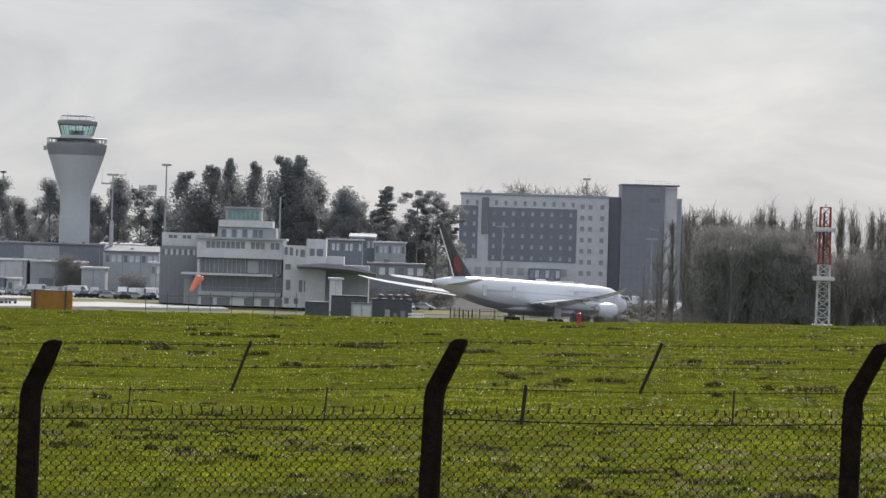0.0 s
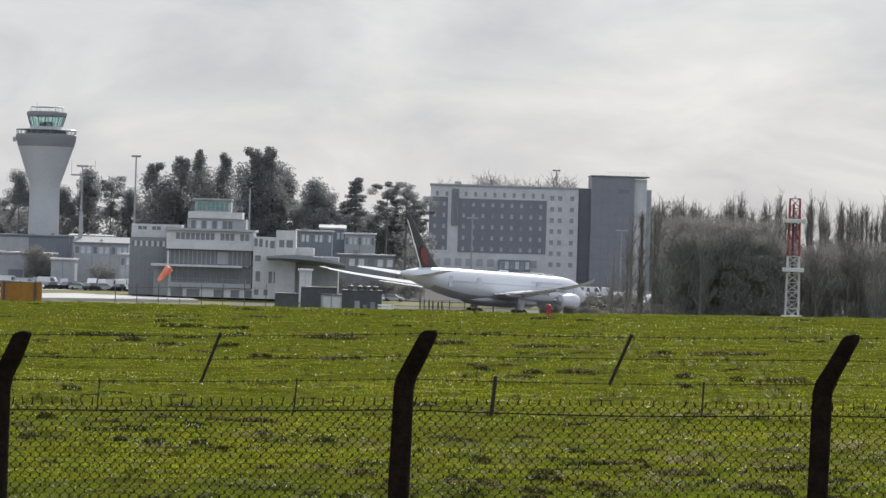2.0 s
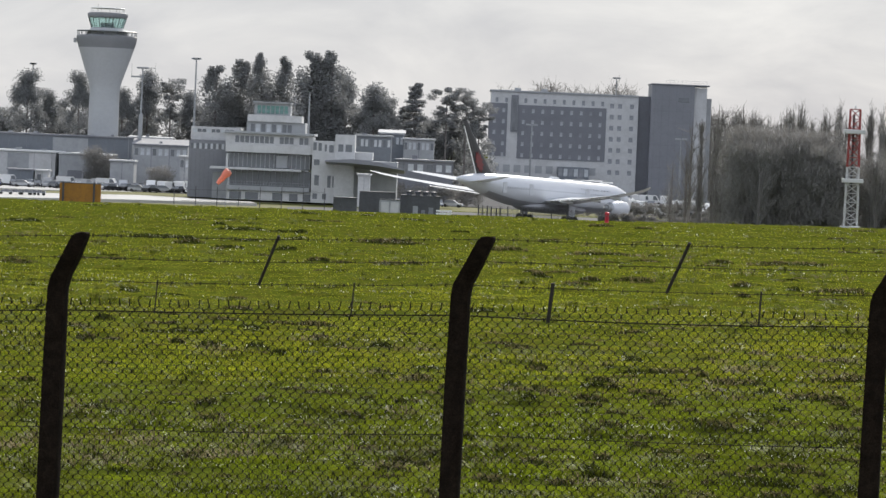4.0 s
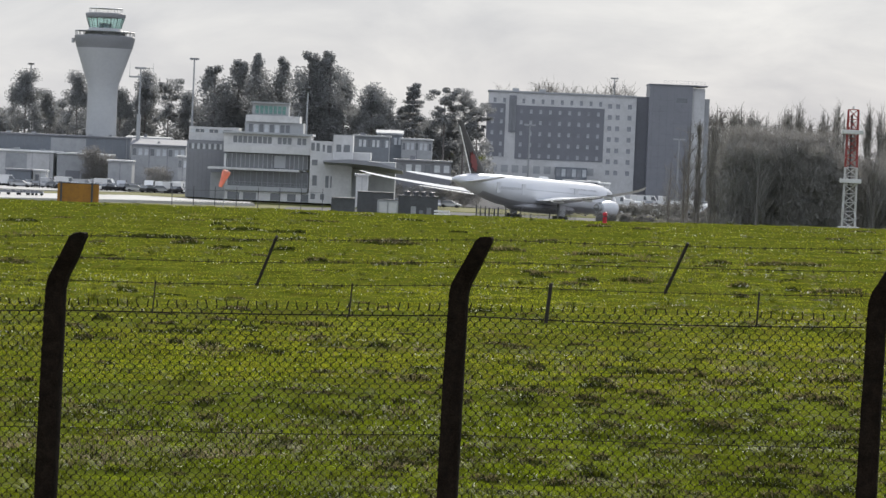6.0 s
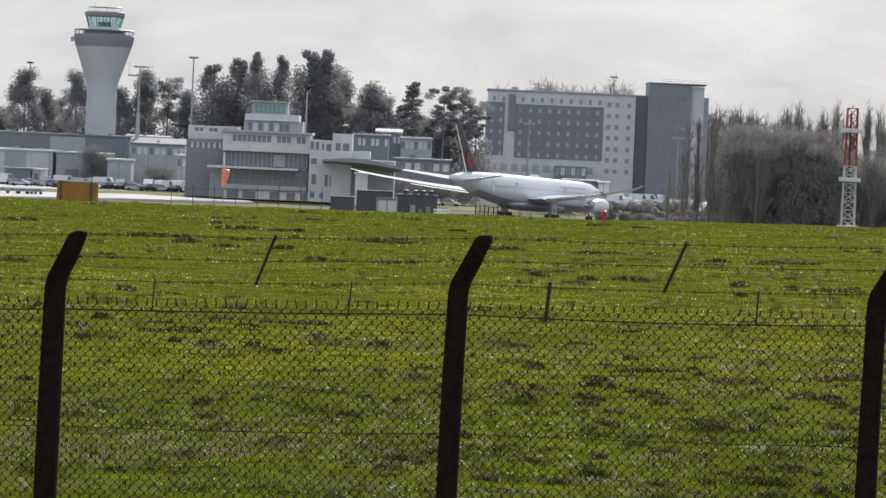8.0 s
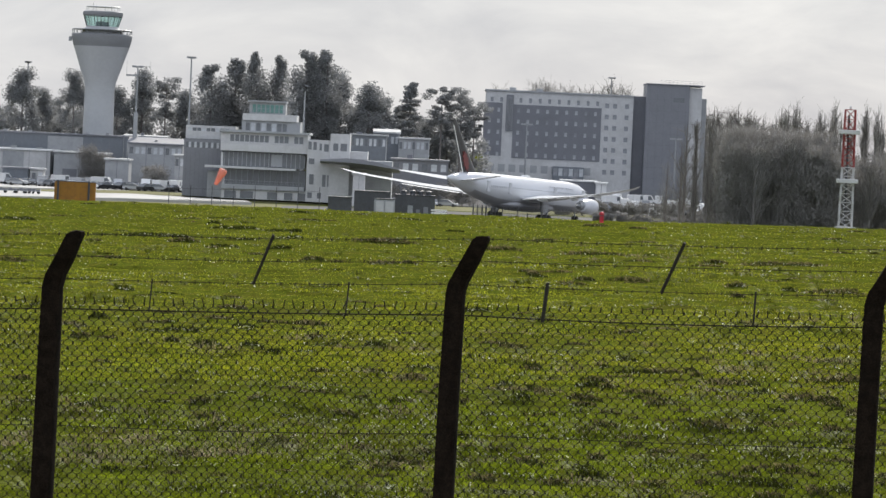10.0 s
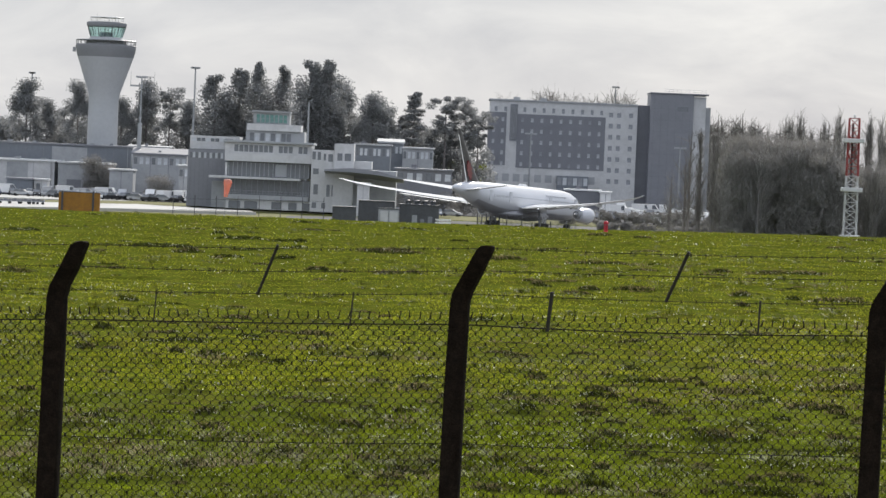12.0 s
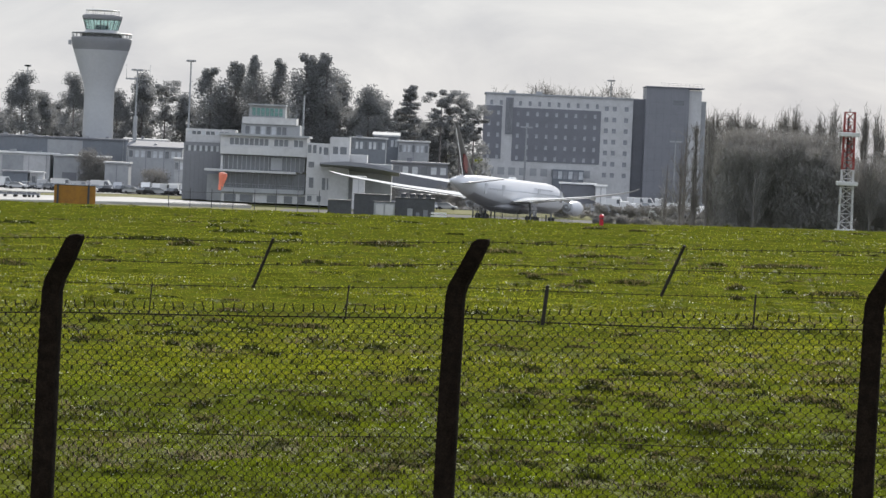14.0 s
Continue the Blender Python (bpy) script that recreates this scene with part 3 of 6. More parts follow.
def fence():
    f = thing("perimeter_fence", "chain-link security fence with leaning barbed wire on cranked posts", "fence")
    along = Vector((BAY[0], BAY[1], 0)).normalized()
    across = Vector((-along.y, along.x, 0))
    for s in range(-2, 3):
        r = random.Random(s + 20)
        bm = bmesh.new()
        levels = [(-2.75, 0.075, 0.0), (-1.9, 0.074, 0.01), (-1.1, 0.072, 0.02), (-0.42, 0.070, 0.035), (-0.34, 0.070, 0.06), (-0.2, 0.066, 0.14), (-0.03, 0.062, 0.235), (0.0, 0.048, 0.25)]
        rings = []
        for z, half, lean in levels:
            c = fence_at(s, z) + along * (lean - 0.03) - across * lean * 0.8
            ring = []
            for k in range(12):
                a = 2 * math.pi * (k + 0.5) / 12
                ca, sa = math.cos(a), math.sin(a)
                d = half / max(abs(ca), abs(sa)) * (0.93 if abs(abs(ca) - abs(sa)) < 0.4 else 1.0)
                ring.append(c + (along * ca + across * sa) * d * r.uniform(0.95, 1.04) + Vector((0, 0, r.uniform(-0.008, 0.008))))
            rings.append(ring)
        part("post", loft(bm, rings), POST, f, "mottled concrete post with a cranked top, coloured near black as backlit", smooth=True)

    def strand(lift, lean, radius, barbed):
        steps = 16
        for b in range(-2, 2):
            bm = bmesh.new()
            pts = []
            for k in range(steps + 1):
                s = b + k / steps
                sag = -0.016 * math.sin(math.pi * k / steps) * (1 + 0.5 * math.sin(b * 3 + lift * 9))
                pts.append(fence_at(s, lift + sag) + along * lean - across * (lean * 0.8 - 0.07))
            turn = [[p + Vector((0, radius * math.cos(a), radius * math.sin(a))) for a in (0.8, 2.36, 3.93, 5.5)] for p in pts]
            loft(bm, turn)
            if barbed:
                for k in range(28):
                    s = b + (k + 0.5) / 28
                    c = fence_at(s, lift - 0.016 * math.sin(math.pi * (k + 0.5) / 28)) + along * lean - across * (lean * 0.8 - 0.07)
                    tube(bm, c + Vector((-0.006, 0, -0.014)), c + Vector((0.006, 0, 0.014)), 0.0022, n=3)
                    tube(bm, c + Vector((0.007, 0, -0.013)), c + Vector((-0.007, 0, 0.013)), 0.0022, n=3)
            part("barbed_wire" if barbed else "line_wire", bm, WIRE, f, "twisted barbed wire strand" if barbed else "")

    for lift, lean in ((-0.02, 0.22), (-0.185, 0.13), (-0.36, 0.04)):
        strand(lift, lean, 0.0032, True)
    for lift in (-0.585, -1.45, -2.3):
        strand(lift, 0.0, 0.0062 if lift > -1 else 0.0036, False)
    for s, a, b, lean0, lean1, r in ((-0.512, -0.38, -0.01, 0.03, 0.20, 0.011), (0.484, -0.38, -0.01, 0.03, 0.20, 0.012), (-0.762, -0.60, -0.355, 0.0, 0.02, 0.005), (-0.272, -0.60, -0.355, 0.0, 0.02, 0.006), (0.21, -0.62, -0.33, 0.0, 0.03, 0.014), (0.715, -0.60, -0.355, 0.0, 0.01, 0.007), (1.48, -0.38, -0.01, 0.03, 0.20, 0.012)):
        p = fence_at(s, a) + along * lean0 - across * (lean0 * 0.8 - 0.06)
        q = fence_at(s, b) + along * lean1 - across * (lean1 * 0.8 - 0.06)
        part("dropper", tube(bmesh.new(), p, q, r, n=8), DROPPER, f, "rusty steel dropper bar")

    # woven diamonds: each wire zigzags down and hooks its neighbours
    pitch, verts, faces = 0.0755, [], []
    step = pitch / 2
    bay_length = math.hypot(*BAY)
    count = int(4 * bay_length / step)
    rows = 49
    rng = random.Random(4)
    for c in range(count):
        s0 = -2 + c * step / bay_length
        line = []
        for k in range(rows + 1):
            side = step if (k + c) % 2 else 0.0
            sag = 0.012 * math.sin(s0 * 5 + k * 0.3)
            p = fence_at(s0 + (side + 0.004 * math.sin(k * 1.7 + c)) / bay_length, -0.535 - k * step + 0.01 * math.sin(s0 * 3.1)) + across * (0.065 + (0.004 if (k + c) % 2 else -0.004) + sag)
            line += [p + Vector((0, 0, 0.0075)), p - Vector((0, 0, 0.0075))]
        for p, q in zip(line, line[1:]):
            base = len(verts)
            d = 0.0046
            for e in (p, q):
                verts += [e + along * d, e - along * d * 0.6 + across * d, e - along * d * 0.6 - across * d]
            for k in range(3):
                j = (k + 1) % 3
                faces.append((base + k, base + j, base + 3 + j, base + 3 + k))
        # twisted barb at the top selvage
        if c % 2:
            continue
        p = fence_at(s0, -0.54) + across * 0.065
        q = p + Vector((0.012 * rng.uniform(-1, 1), 0, 0.045 + rng.uniform(-0.006, 0.006)))
        base = len(verts)
        for e in (p, q):
            verts += [e + along * 0.0046, e - along * 0.0036 + across * 0.004, e - along * 0.0036 - across * 0.004]
        for k in range(3):
            j = (k + 1) % 3
            faces.append((base + k, base + j, base + 3 + j, base + 3 + k))
    ob = new("chain_link", mesh_arrays("chain_link", np.array([tuple(v) for v in verts]), np.array(faces), WIRE))
    ob.parent = f
    tagged(ob, "sagging rusty diamond wire netting", kind="stuff")


fence()


# ---- airliner ----
def airfoil(chord, thick, le, z, y, n=14, rise=0.0):
    """Closed wing section: le is the leading edge's forward position, rise its set angle as a slope."""
    pts = []
    for i in range(n + 1):
        c = 0.5 * (1 - math.cos(math.pi * i / n))
        t = 5 * thick * (0.2969 * math.sqrt(c) - 0.126 * c - 0.3516 * c ** 2 + 0.2843 * c ** 3 - 0.1015 * c ** 4)
        pts.append((c, t))
    ring = [Vector((le - c * chord, y, z + (t + (0.4 - c) * rise) * chord)) for c, t in pts]
    ring += [Vector((le - c * chord, y, z + ((0.4 - c) * rise - t * 0.7) * chord)) for c, t in pts[-2:0:-1]]
    return ring


def airliner():
    a = thing("airliner", "white wide-body airliner with black tail taxiing away", "aircraft", (16, 720, 0))
    # fuselage: (forward, centre height, half width, half height)
    st = [(28.2, 4.35, 0.05, 0.05), (27.9, 4.38, 0.55, 0.5), (27.2, 4.45, 1.1, 1.05), (26.0, 4.6, 1.75, 1.75), (24.3, 4.78, 2.3, 2.4), (22.0, 4.9, 2.7, 2.8), (19.0, 4.95, 2.87, 2.97), (10, 4.95, 2.885, 2.98), (0, 4.95, 2.885, 2.98), (-9, 4.97, 2.885, 2.96), (-13, 5.1, 2.8, 2.82), (-17, 5.4, 2.5, 2.45), (-21, 5.8, 2.0, 1.95), (-24.5, 6.1, 1.4, 1.35), (-27, 6.25, 0.85, 0.8), (-28.4, 6.3, 0.4, 0.42), (-28.7, 6.3, 0.18, 0.2)]
    st = [(x if x < 10 else 10 + (x - 10) * 0.92, zc + 0.06 * hh, hw * 0.95, hh * 0.94) for x, zc, hw, hh in st]
    n = 48

    def body_ring(x, zc, hw, hh):
        return [Vector((x, hw * math.cos(2 * math.pi * i / n), zc + hh * math.sin(2 * math.pi * i / n))) for i in range(n)]

    fine = []
    for p, q in zip(st, st[1:]):
        m = 3 if abs(p[0] - q[0]) > 1.5 else 1
        for k in range(m):
            t = k / m
            fine.append(tuple(u + (v - u) * t for u, v in zip(p, q)))
    fine.append(st[-1])
    body = part("fuselage", loft(bmesh.new(), [body_ring(*s) for s in fine]), FUSELAGE, a, "glossy white fuselage", smooth=True)
    # dark lower shell, a few millimetres proud
    bm = bmesh.new()
    lower = [s for s in fine if -22 < s[0] < 26.5]
    grid = []
    for x, zc, hw, hh in lower:
        grid.append([bm.verts.new((x, (hw + 0.02) * math.cos(t), zc + (hh + 0.02) * math.sin(t))) for t in (math.pi * (1.22 + 0.56 * k / 14) for k in range(15))])
    for g, h in zip(grid, grid[1:]):
        for k in range(14):
            bm.faces.new((g[k], g[k + 1], h[k + 1], h[k]))
    part("belly", bm, BELLY, body, "grey painted underside", smooth=True)
    part("wing_fairing", loft(bmesh.new(), [[Vector((x, w * math.cos(2 * math.pi * k / 20), 2.6 + h * math.sin(2 * math.pi * k / 20))) for k in range(20)] for x, w, h in ((11, 0.3, 0.2), (9, 2.3, 0.75), (4, 3.0, 1.0), (-4, 3.0, 1.0), (-8, 2.2, 0.7), (-11, 0.3, 0.2))]), BELLY, a, smooth=True)
    # cabin windows and doors on both sides
    win = mesh_of("cabin_window", solid(-0.13, 0.13, -0.012, 0.012, -0.2, 0.2), CABIN_PANE)
    for side in (1, -1):
        for k in range(52):
            x = 18.9 - 0.7 * k
            if abs(x - 8.5) < 0.6 or abs(x + 9.5) < 0.6:
                continue
            w = new("cabin_window", win)
            w.parent = body
            w.matrix_basis = pose(x, side * 2.705, 5.55, side * -9)
        for x in (20.2, 8.5, -9.5, -17.2):
            hw = 2.72 if x > -12 else 2.33
            part("cabin_door", solid(x - 0.55, x + 0.55, min(side * (hw - 0.1), side * (hw + 0.012)), max(side * (hw - 0.1), side * (hw + 0.012)), 4.6, 6.5), FUSELAGE, body)
    # flight deck glazing
    for side in (1, -1):
        bm = bmesh.new()
        box(bm, 22.7, 23.9, min(side * 1.1, side * 1.95), max(side * 1.1, side * 1.95), 5.8, 6.3)
        part("cockpit_window", bm, GLASS, body)
    # plain bars for the unreadable title on the forward fuselage
    for side in (1, -1):
        for k in range(9):
            x = 15.8 - 1.02 * k - (0.5 if k > 2 else 0)
            part("title_bar", solid(x - 0.36, x + 0.36, min(side * 2.3, side * 2.47), max(side * 2.3, side * 2.47), 6.3, 6.62), TITLE_GREY, body)
    # wings with raked tips; rows: span, leading edge, chord, height, thickness
    rows = [(0.0, 8.4, 13.5, 3.9, 0.12), (2.9, 6.9, 11.6, 4.1, 0.12), (9.5, 2.3, 7.0, 4.6, 0.10), (18, -3.5, 4.6, 5.35, 0.09), (25.5, -8.6, 3.0, 6.25, 0.085), (28.2, -11.0, 1.9, 6.7, 0.08), (30.0, -13.2, 0.55, 7.15, 0.08)]
    for side in (1, -1):
        w = part("wing", loft(bmesh.new(), [airfoil(c, t, le, z, side * y, rise=0.035) for y, le, c, z, t in rows]), WING, a, "swept grey wing with a raked tip", smooth=True)
        for y, x, z, ln in ((6.5, -3.6, 3.8, 4.5), (13, -4.2, 4.45, 3.6), (19, -7.2, 5.0, 3.0)):
            part("flap_fairing", turned([(-ln * 0.6, 0.04), (-ln * 0.35, 0.24), (0, 0.34), (ln * 0.3, 0.26), (ln * 0.45, 0.04)], 12, "X", (x, side * y, z)), WING, w, smooth=True)
        for y0, y1, x0, x1, z0, z1 in ((3.2, 9.2, -4.9, -4.9, 4.0, 4.45), (9.8, 19.5, -4.9, -9.2, 4.5, 5.35)):
            bm = bmesh.new()
            loft(bm, [airfoil(1.5, 0.1, x0 + 0.6, z0 - 0.25, side * y0, 8, 0.05), airfoil(1.1, 0.1, x1 + 0.5, z1 - 0.2, side * y1, 8, 0.05)])
            part("flap", bm, WHITE_PAINT, w, smooth=True)
        part("wingtip_light", turned([(-0.2, 0.02), (0, 0.09), (0.2, 0.02)], 8, "X", (-12.9, side * 29.4, 7.05)), WHITE_PAINT, w)
        # tailplane
        part("tailplane", loft(bmesh.new(), [airfoil(c, 0.09, le, z, side * y, rise=0.06) for y, le, c, z in ((0.3, -19.8, 6.2, 6.2), (4, -22.4, 4.6, 6.55), (9.0, -26.1, 2.6, 7.1), (9.9, -27.2, 1.5, 7.2))]), WING, a, "grey horizontal stabiliser", smooth=True)
        # engines
        ex, ey, ez = 7.6, side * 9.6, 3.4
        e = part("engine", turned([(-2.2, 0.92), (-2.15, 1.02), (-1, 1.24), (1, 1.42), (2.3, 1.38), (2.75, 1.26), (2.85, 1.18), (2.7, 1.12), (1.9, 1.1), (1.85, 0.08)], 36, "X", (ex, ey, ez)), FUSELAGE, a, "white turbofan nacelle", smooth=True)
        part("intake_lip", turned([(2.45, 1.35), (2.72, 1.3), (2.90, 1.19), (2.72, 1.1), (2.3, 1.1)], 36, "X", (ex, ey, ez)), STEEL, e, "bare metal intake lip", smooth=True)
        part("exhaust", turned([(-4.2, 0.04), (-3.2, 0.36), (-3.15, 0.6), (-2.0, 0.8), (-1.5, 0.88)], 24, "X", (ex, ey, ez)), STEEL, e, smooth=True)
        part("spinner", turned([(1.8, 0.44), (2.1, 0.28), (2.4, 0.04)], 16, "X", (ex, ey, ez)), DARK_METAL, e, smooth=True)
        bm = bmesh.new()
        loft(bm, [[Vector((ex + x, ey + s * 0.22, z)) for x, s, z in ((2.0, 1, 4.6), (-5.5, 1, 4.2), (-5.5, -1, 4.2), (2.0, -1, 4.6))], [Vector((ex + x, ey + s * 0.16, z)) for x, s, z in ((-2.2, 1, 5.0), (-6.5, 1, 4.7), (-6.5, -1, 4.7), (-2.2, -1, 5.0))]])
        part("pylon", bm, FUSELAGE, e)
        # main gear bogie
        g = part("main_gear", tube(bmesh.new(), (-0.2, side * 4.6, 0.7), (0.2, side * 4.2, 3.9), 0.22, 0.26, 12), STEEL, a, "landing gear leg")
        part("bogie_beam", tube(bmesh.new(), (-1.0, side * 4.9, 0.68), (0.8, side * 4.9, 0.68), 0.14, n=10), STEEL, g)
        part("gear_door", solid(-0.9, 1.0, side * 5.25 - 0.03, side * 5.25 + 0.03, 1.3, 3.2), FUSELAGE, g)
        for wx in (-0.85, 0.65):
            for wy in (-0.65, 0.65):
                bm = bmesh.new()
                prof = [(-0.25, 0.45), (-0.23, 0.62), (-0.12, 0.68), (0.12, 0.68), (0.23, 0.62), (0.25, 0.45)]
                loft(bm, [[Vector((wx + r * math.cos(2 * math.pi * k / 20), side * 4.9 + wy + h, 0.68 + r * math.sin(2 * math.pi * k / 20))) for k in range(20)] for h, r in prof])
                part("wheel", bm, RUBBER, g, smooth=True)
    g = part("nose_gear", tube(bmesh.new(), (22.8, 0, 1.25), (22.4, 0, 2.7), 0.14, 0.16, 10), STEEL, a, "nose landing gear leg")
    for wy in (-0.36, 0.36):
        part("wheel", loft(bmesh.new(), [[Vector((22.8 + r * math.cos(2 * math.pi * k / 18), wy + h, 1.25 + r * math.sin(2 * math.pi * k / 18))) for k in range(18)] for h, r in ((-0.18, 0.3), (-0.15, 0.46), (0, 0.5), (0.15, 0.46), (0.18, 0.3))]), RUBBER, g, smooth=True)
    # fin, rudder and the plain red tail mark
    fin = [(6.9, -16.6, 6.2, 0.09), (8.2, -18.6, 4.9, 0.09), (11.5, -22.1, 3.2, 0.085), (15.6, -26.0, 1.7, 0.07), (16.7, -27.1, 1.0, 0.05)]

    def fin_ring(z, le, c, t, lo=0.0, hi=1.0, grow=1.0):
        ring = airfoil(c * (hi - lo), t * grow / (hi - lo), le - lo * c, 0, 0, 10)
        return [Vector((p.x, p.z if p.z > 0 else p.z / 0.7, z)) for p in ring]

    f = part("tail_fin", loft(bmesh.new(), [fin_ring(*r) for r in fin]), BLACK_PAINT, a, "black tail fin", smooth=True)
    part("rudder", loft(bmesh.new(), [fin_ring(z, le, c, 0.06, 0.70, 1.02) for z, le, c, t in fin[:-1]]), BLACK_PAINT, f, "black rudder", smooth=True)
    part("rudder_edge", loft(bmesh.new(), [[Vector((le - c * 1.0 - x, y, z)) for x, y in ((-0.1, 0.06), (0.12, 0.0), (-0.1, -0.06))] for z, le, c, t in fin[:-1]]), WHITE_PAINT, f, "pale trailing edge")
    for side in (1, -1):
        bm = bmesh.new()
        pts = []
        for k in range(22):
            ang = 2 * math.pi * k / 22
            rad = 1.15 if k % 2 else 0.8
            pts.append((-22.6 + rad * math.cos(ang) - 0.7 * rad * math.sin(ang), side * 0.24, 9.6 + 1.6 * rad * math.sin(ang)))
        low = [bm.verts.new(p) for p in pts]
        high = [bm.verts.new((p[0], p[1] - side * 0.2, p[2])) for p in pts]
        bm.faces.new(low)
        for k in range(22):
            bm.faces.new((low[k], low[(k + 1) % 22], high[(k + 1) % 22], high[k]))
        part("tail_mark", bm, TAIL_RED, f, "dark red tail emblem")
    bm = bmesh.new()
    loft(bm, [[Vector((x, y, 7.85)) for x, y in ((3.4, 0), (2.6, 0.5), (0.2, 0.55), (-0.6, 0), (0.2, -0.55), (2.6, -0.5))], [Vector((x, y, 8.3)) for x, y in ((2.6, 0), (2.2, 0.3), (0.6, 0.35), (0.1, 0), (0.6, -0.35), (2.2, -0.3))]])
    part("antenna_dome", bm, WHITE_PAINT, a, "low white antenna housing")
    return a


plane = airliner()


# ---- buildings: shared pieces ----
WINDOW_MESHES = {}


def pane(parent, x0, x1, y, z0, z1, material=None, name="window", proud=0.05):
    """One glazed opening: a pane with a thin frame, standing on the wall face at y."""
    material = material or GLASS
    key = (round(x1 - x0, 2), round(z1 - z0, 2), material.name, name)
    if key not in WINDOW_MESHES:
        w, h = key[0] / 2, key[1] / 2
        bm = bmesh.new()
        box(bm, -w, w, -proud, 0.0, -h, h)
        WINDOW_MESHES[key] = mesh_of(name, bm, material)
    ob = new(name, WINDOW_MESHES[key])
    ob.parent = parent
    ob.location = ((x0 + x1) / 2, y - 0.002, (z0 + z1) / 2)
    return ob


def slab_part(parent, name, x0, x1, y0, y1, z0, z1, material, label=""):
    bm = solid(x0, x1, y0, y1, z0, z1)
    bmesh.ops.bevel(bm, geom=bm.edges[:], offset=0.04, segments=1, affect="EDGES")
    return part(name, bm, material, parent, label)


def rail(parent, x0, x1, y, z, posts, material=None, height=1.1):
    bm = bmesh.new()
    tube(bm, (x0, y, z + height), (x1, y, z + height), 0.035, n=5)
    tube(bm, (x0, y, z + height * 0.5), (x1, y, z + height * 0.5), 0.025, n=5)
    for k in range(posts + 1):
        x = x0 + (x1 - x0) * k / posts
        tube(bm, (x, y, z), (x, y, z + height), 0.03, n=5)
    part("roof_rail", bm, material or STEEL, parent)


# ---- control tower ----
def control_tower():
    t = thing("control_tower", "pale flared airport control tower with green glazed cab", "control tower", (-81.2, 930, 0))
    part("shaft", turned([(0, 3.75), (10, 3.6), (20, 3.5), (22.4, 3.52), (23.8, 3.75), (25.5, 4.3), (27.5, 5.0), (29.5, 5.65), (32.2, 6.55)], 40), TOWER_SKIN, t, "smooth pale flared shaft", smooth=True)
    part("band", turned([(32.2, 6.56), (33.6, 6.95), (34.5, 7.1), (34.9, 7.1), (35.1, 6.9)], 40), TOWER_BAND, t, "dark louvred collar under the gallery", smooth=True)
    for k in range(28):
        a = 2 * math.pi * k / 28
        part("gallery_post", tube(bmesh.new(), (6.9 * math.cos(a), 6.9 * math.sin(a), 35.0), (7.0 * math.cos(a), 7.0 * math.sin(a), 36.1), 0.07, n=5), STEEL, t)
    part("gallery_rail", turned([(36.0, 6.95), (36.05, 7.05), (36.15, 7.05), (36.2, 6.95)], 40), STEEL, t)
    part("drum", turned([(35.0, 5.0), (35.9, 4.6), (36.5, 4.0), (36.9, 3.8)], 32), TOWER_SKIN, t, smooth=True)
    # outward-leaning cab glazing, one pane per side
    n = 16
    for k in range(n):
        a0, a1 = 2 * math.pi * (k + 0.06) / n, 2 * math.pi * (k + 0.94) / n
        bm = bmesh.new()
        v = [bm.verts.new((r * math.cos(a), r * math.sin(a), z)) for r, z, a in ((3.7, 36.9, a0), (3.7, 36.9, a1), (4.45, 39.3, a1), (4.45, 39.3, a0), (3.55, 36.9, a0), (3.55, 36.9, a1), (4.3, 39.3, a1), (4.3, 39.3, a0))]
        for f in ((0, 1, 2, 3), (7, 6, 5, 4), (0, 4, 5, 1), (1, 5, 6, 2), (2, 6, 7, 3), (3, 7, 4, 0)):
            bm.faces.new([v[i] for i in f])
        part("cab_pane", bm, CAB_GLASS, t, "green tinted glass")
        a = 2 * math.pi * k / n
        part("cab_mullion", tube(bmesh.new(), (3.72 * math.cos(a), 3.72 * math.sin(a), 36.9), (4.47 * math.cos(a), 4.47 * math.sin(a), 39.3), 0.09, n=5), DARK_METAL, t)
    part("cab_core", turned([(36.6, 1.6), (38.0, 1.6), (38.1, 0.4)], 16), DARK_CLAD, t)
    part("roof", turned([(39.3, 4.3), (39.35, 4.6), (39.9, 4.75), (40.3, 4.65), (40.45, 4.2), (40.5, 0.1)], 32), TOWER_BAND, t, "dark overhanging roof rim", smooth=True)
    for k in range(14):
        a = 2 * math.pi * k / 14
        part("roof_post", tube(bmesh.new(), (3.9 * math.cos(a), 3.9 * math.sin(a), 40.4), (3.9 * math.cos(a), 3.9 * math.sin(a), 41.5), 0.05, n=5), WHITE_PAINT, t)
    part("roof_handrail", turned([(41.4, 3.85), (41.45, 3.95), (41.55, 3.95), (41.6, 3.85)], 28), WHITE_PAINT, t)
    for x, h in ((-2.4, 42.6), (-1.7, 42.0), (1.9, 41.9), (0.4, 41.7)):
        part("aerial", tube(bmesh.new(), (x, 0.6, 40.4), (x, 0.6, h), 0.05, 0.03, 5), STEEL, t)
    part("bracket_box", solid(-7.7, -7.0, -1.0, -0.2, 33.2, 34.3), GREY_WALL, t)


control_tower()


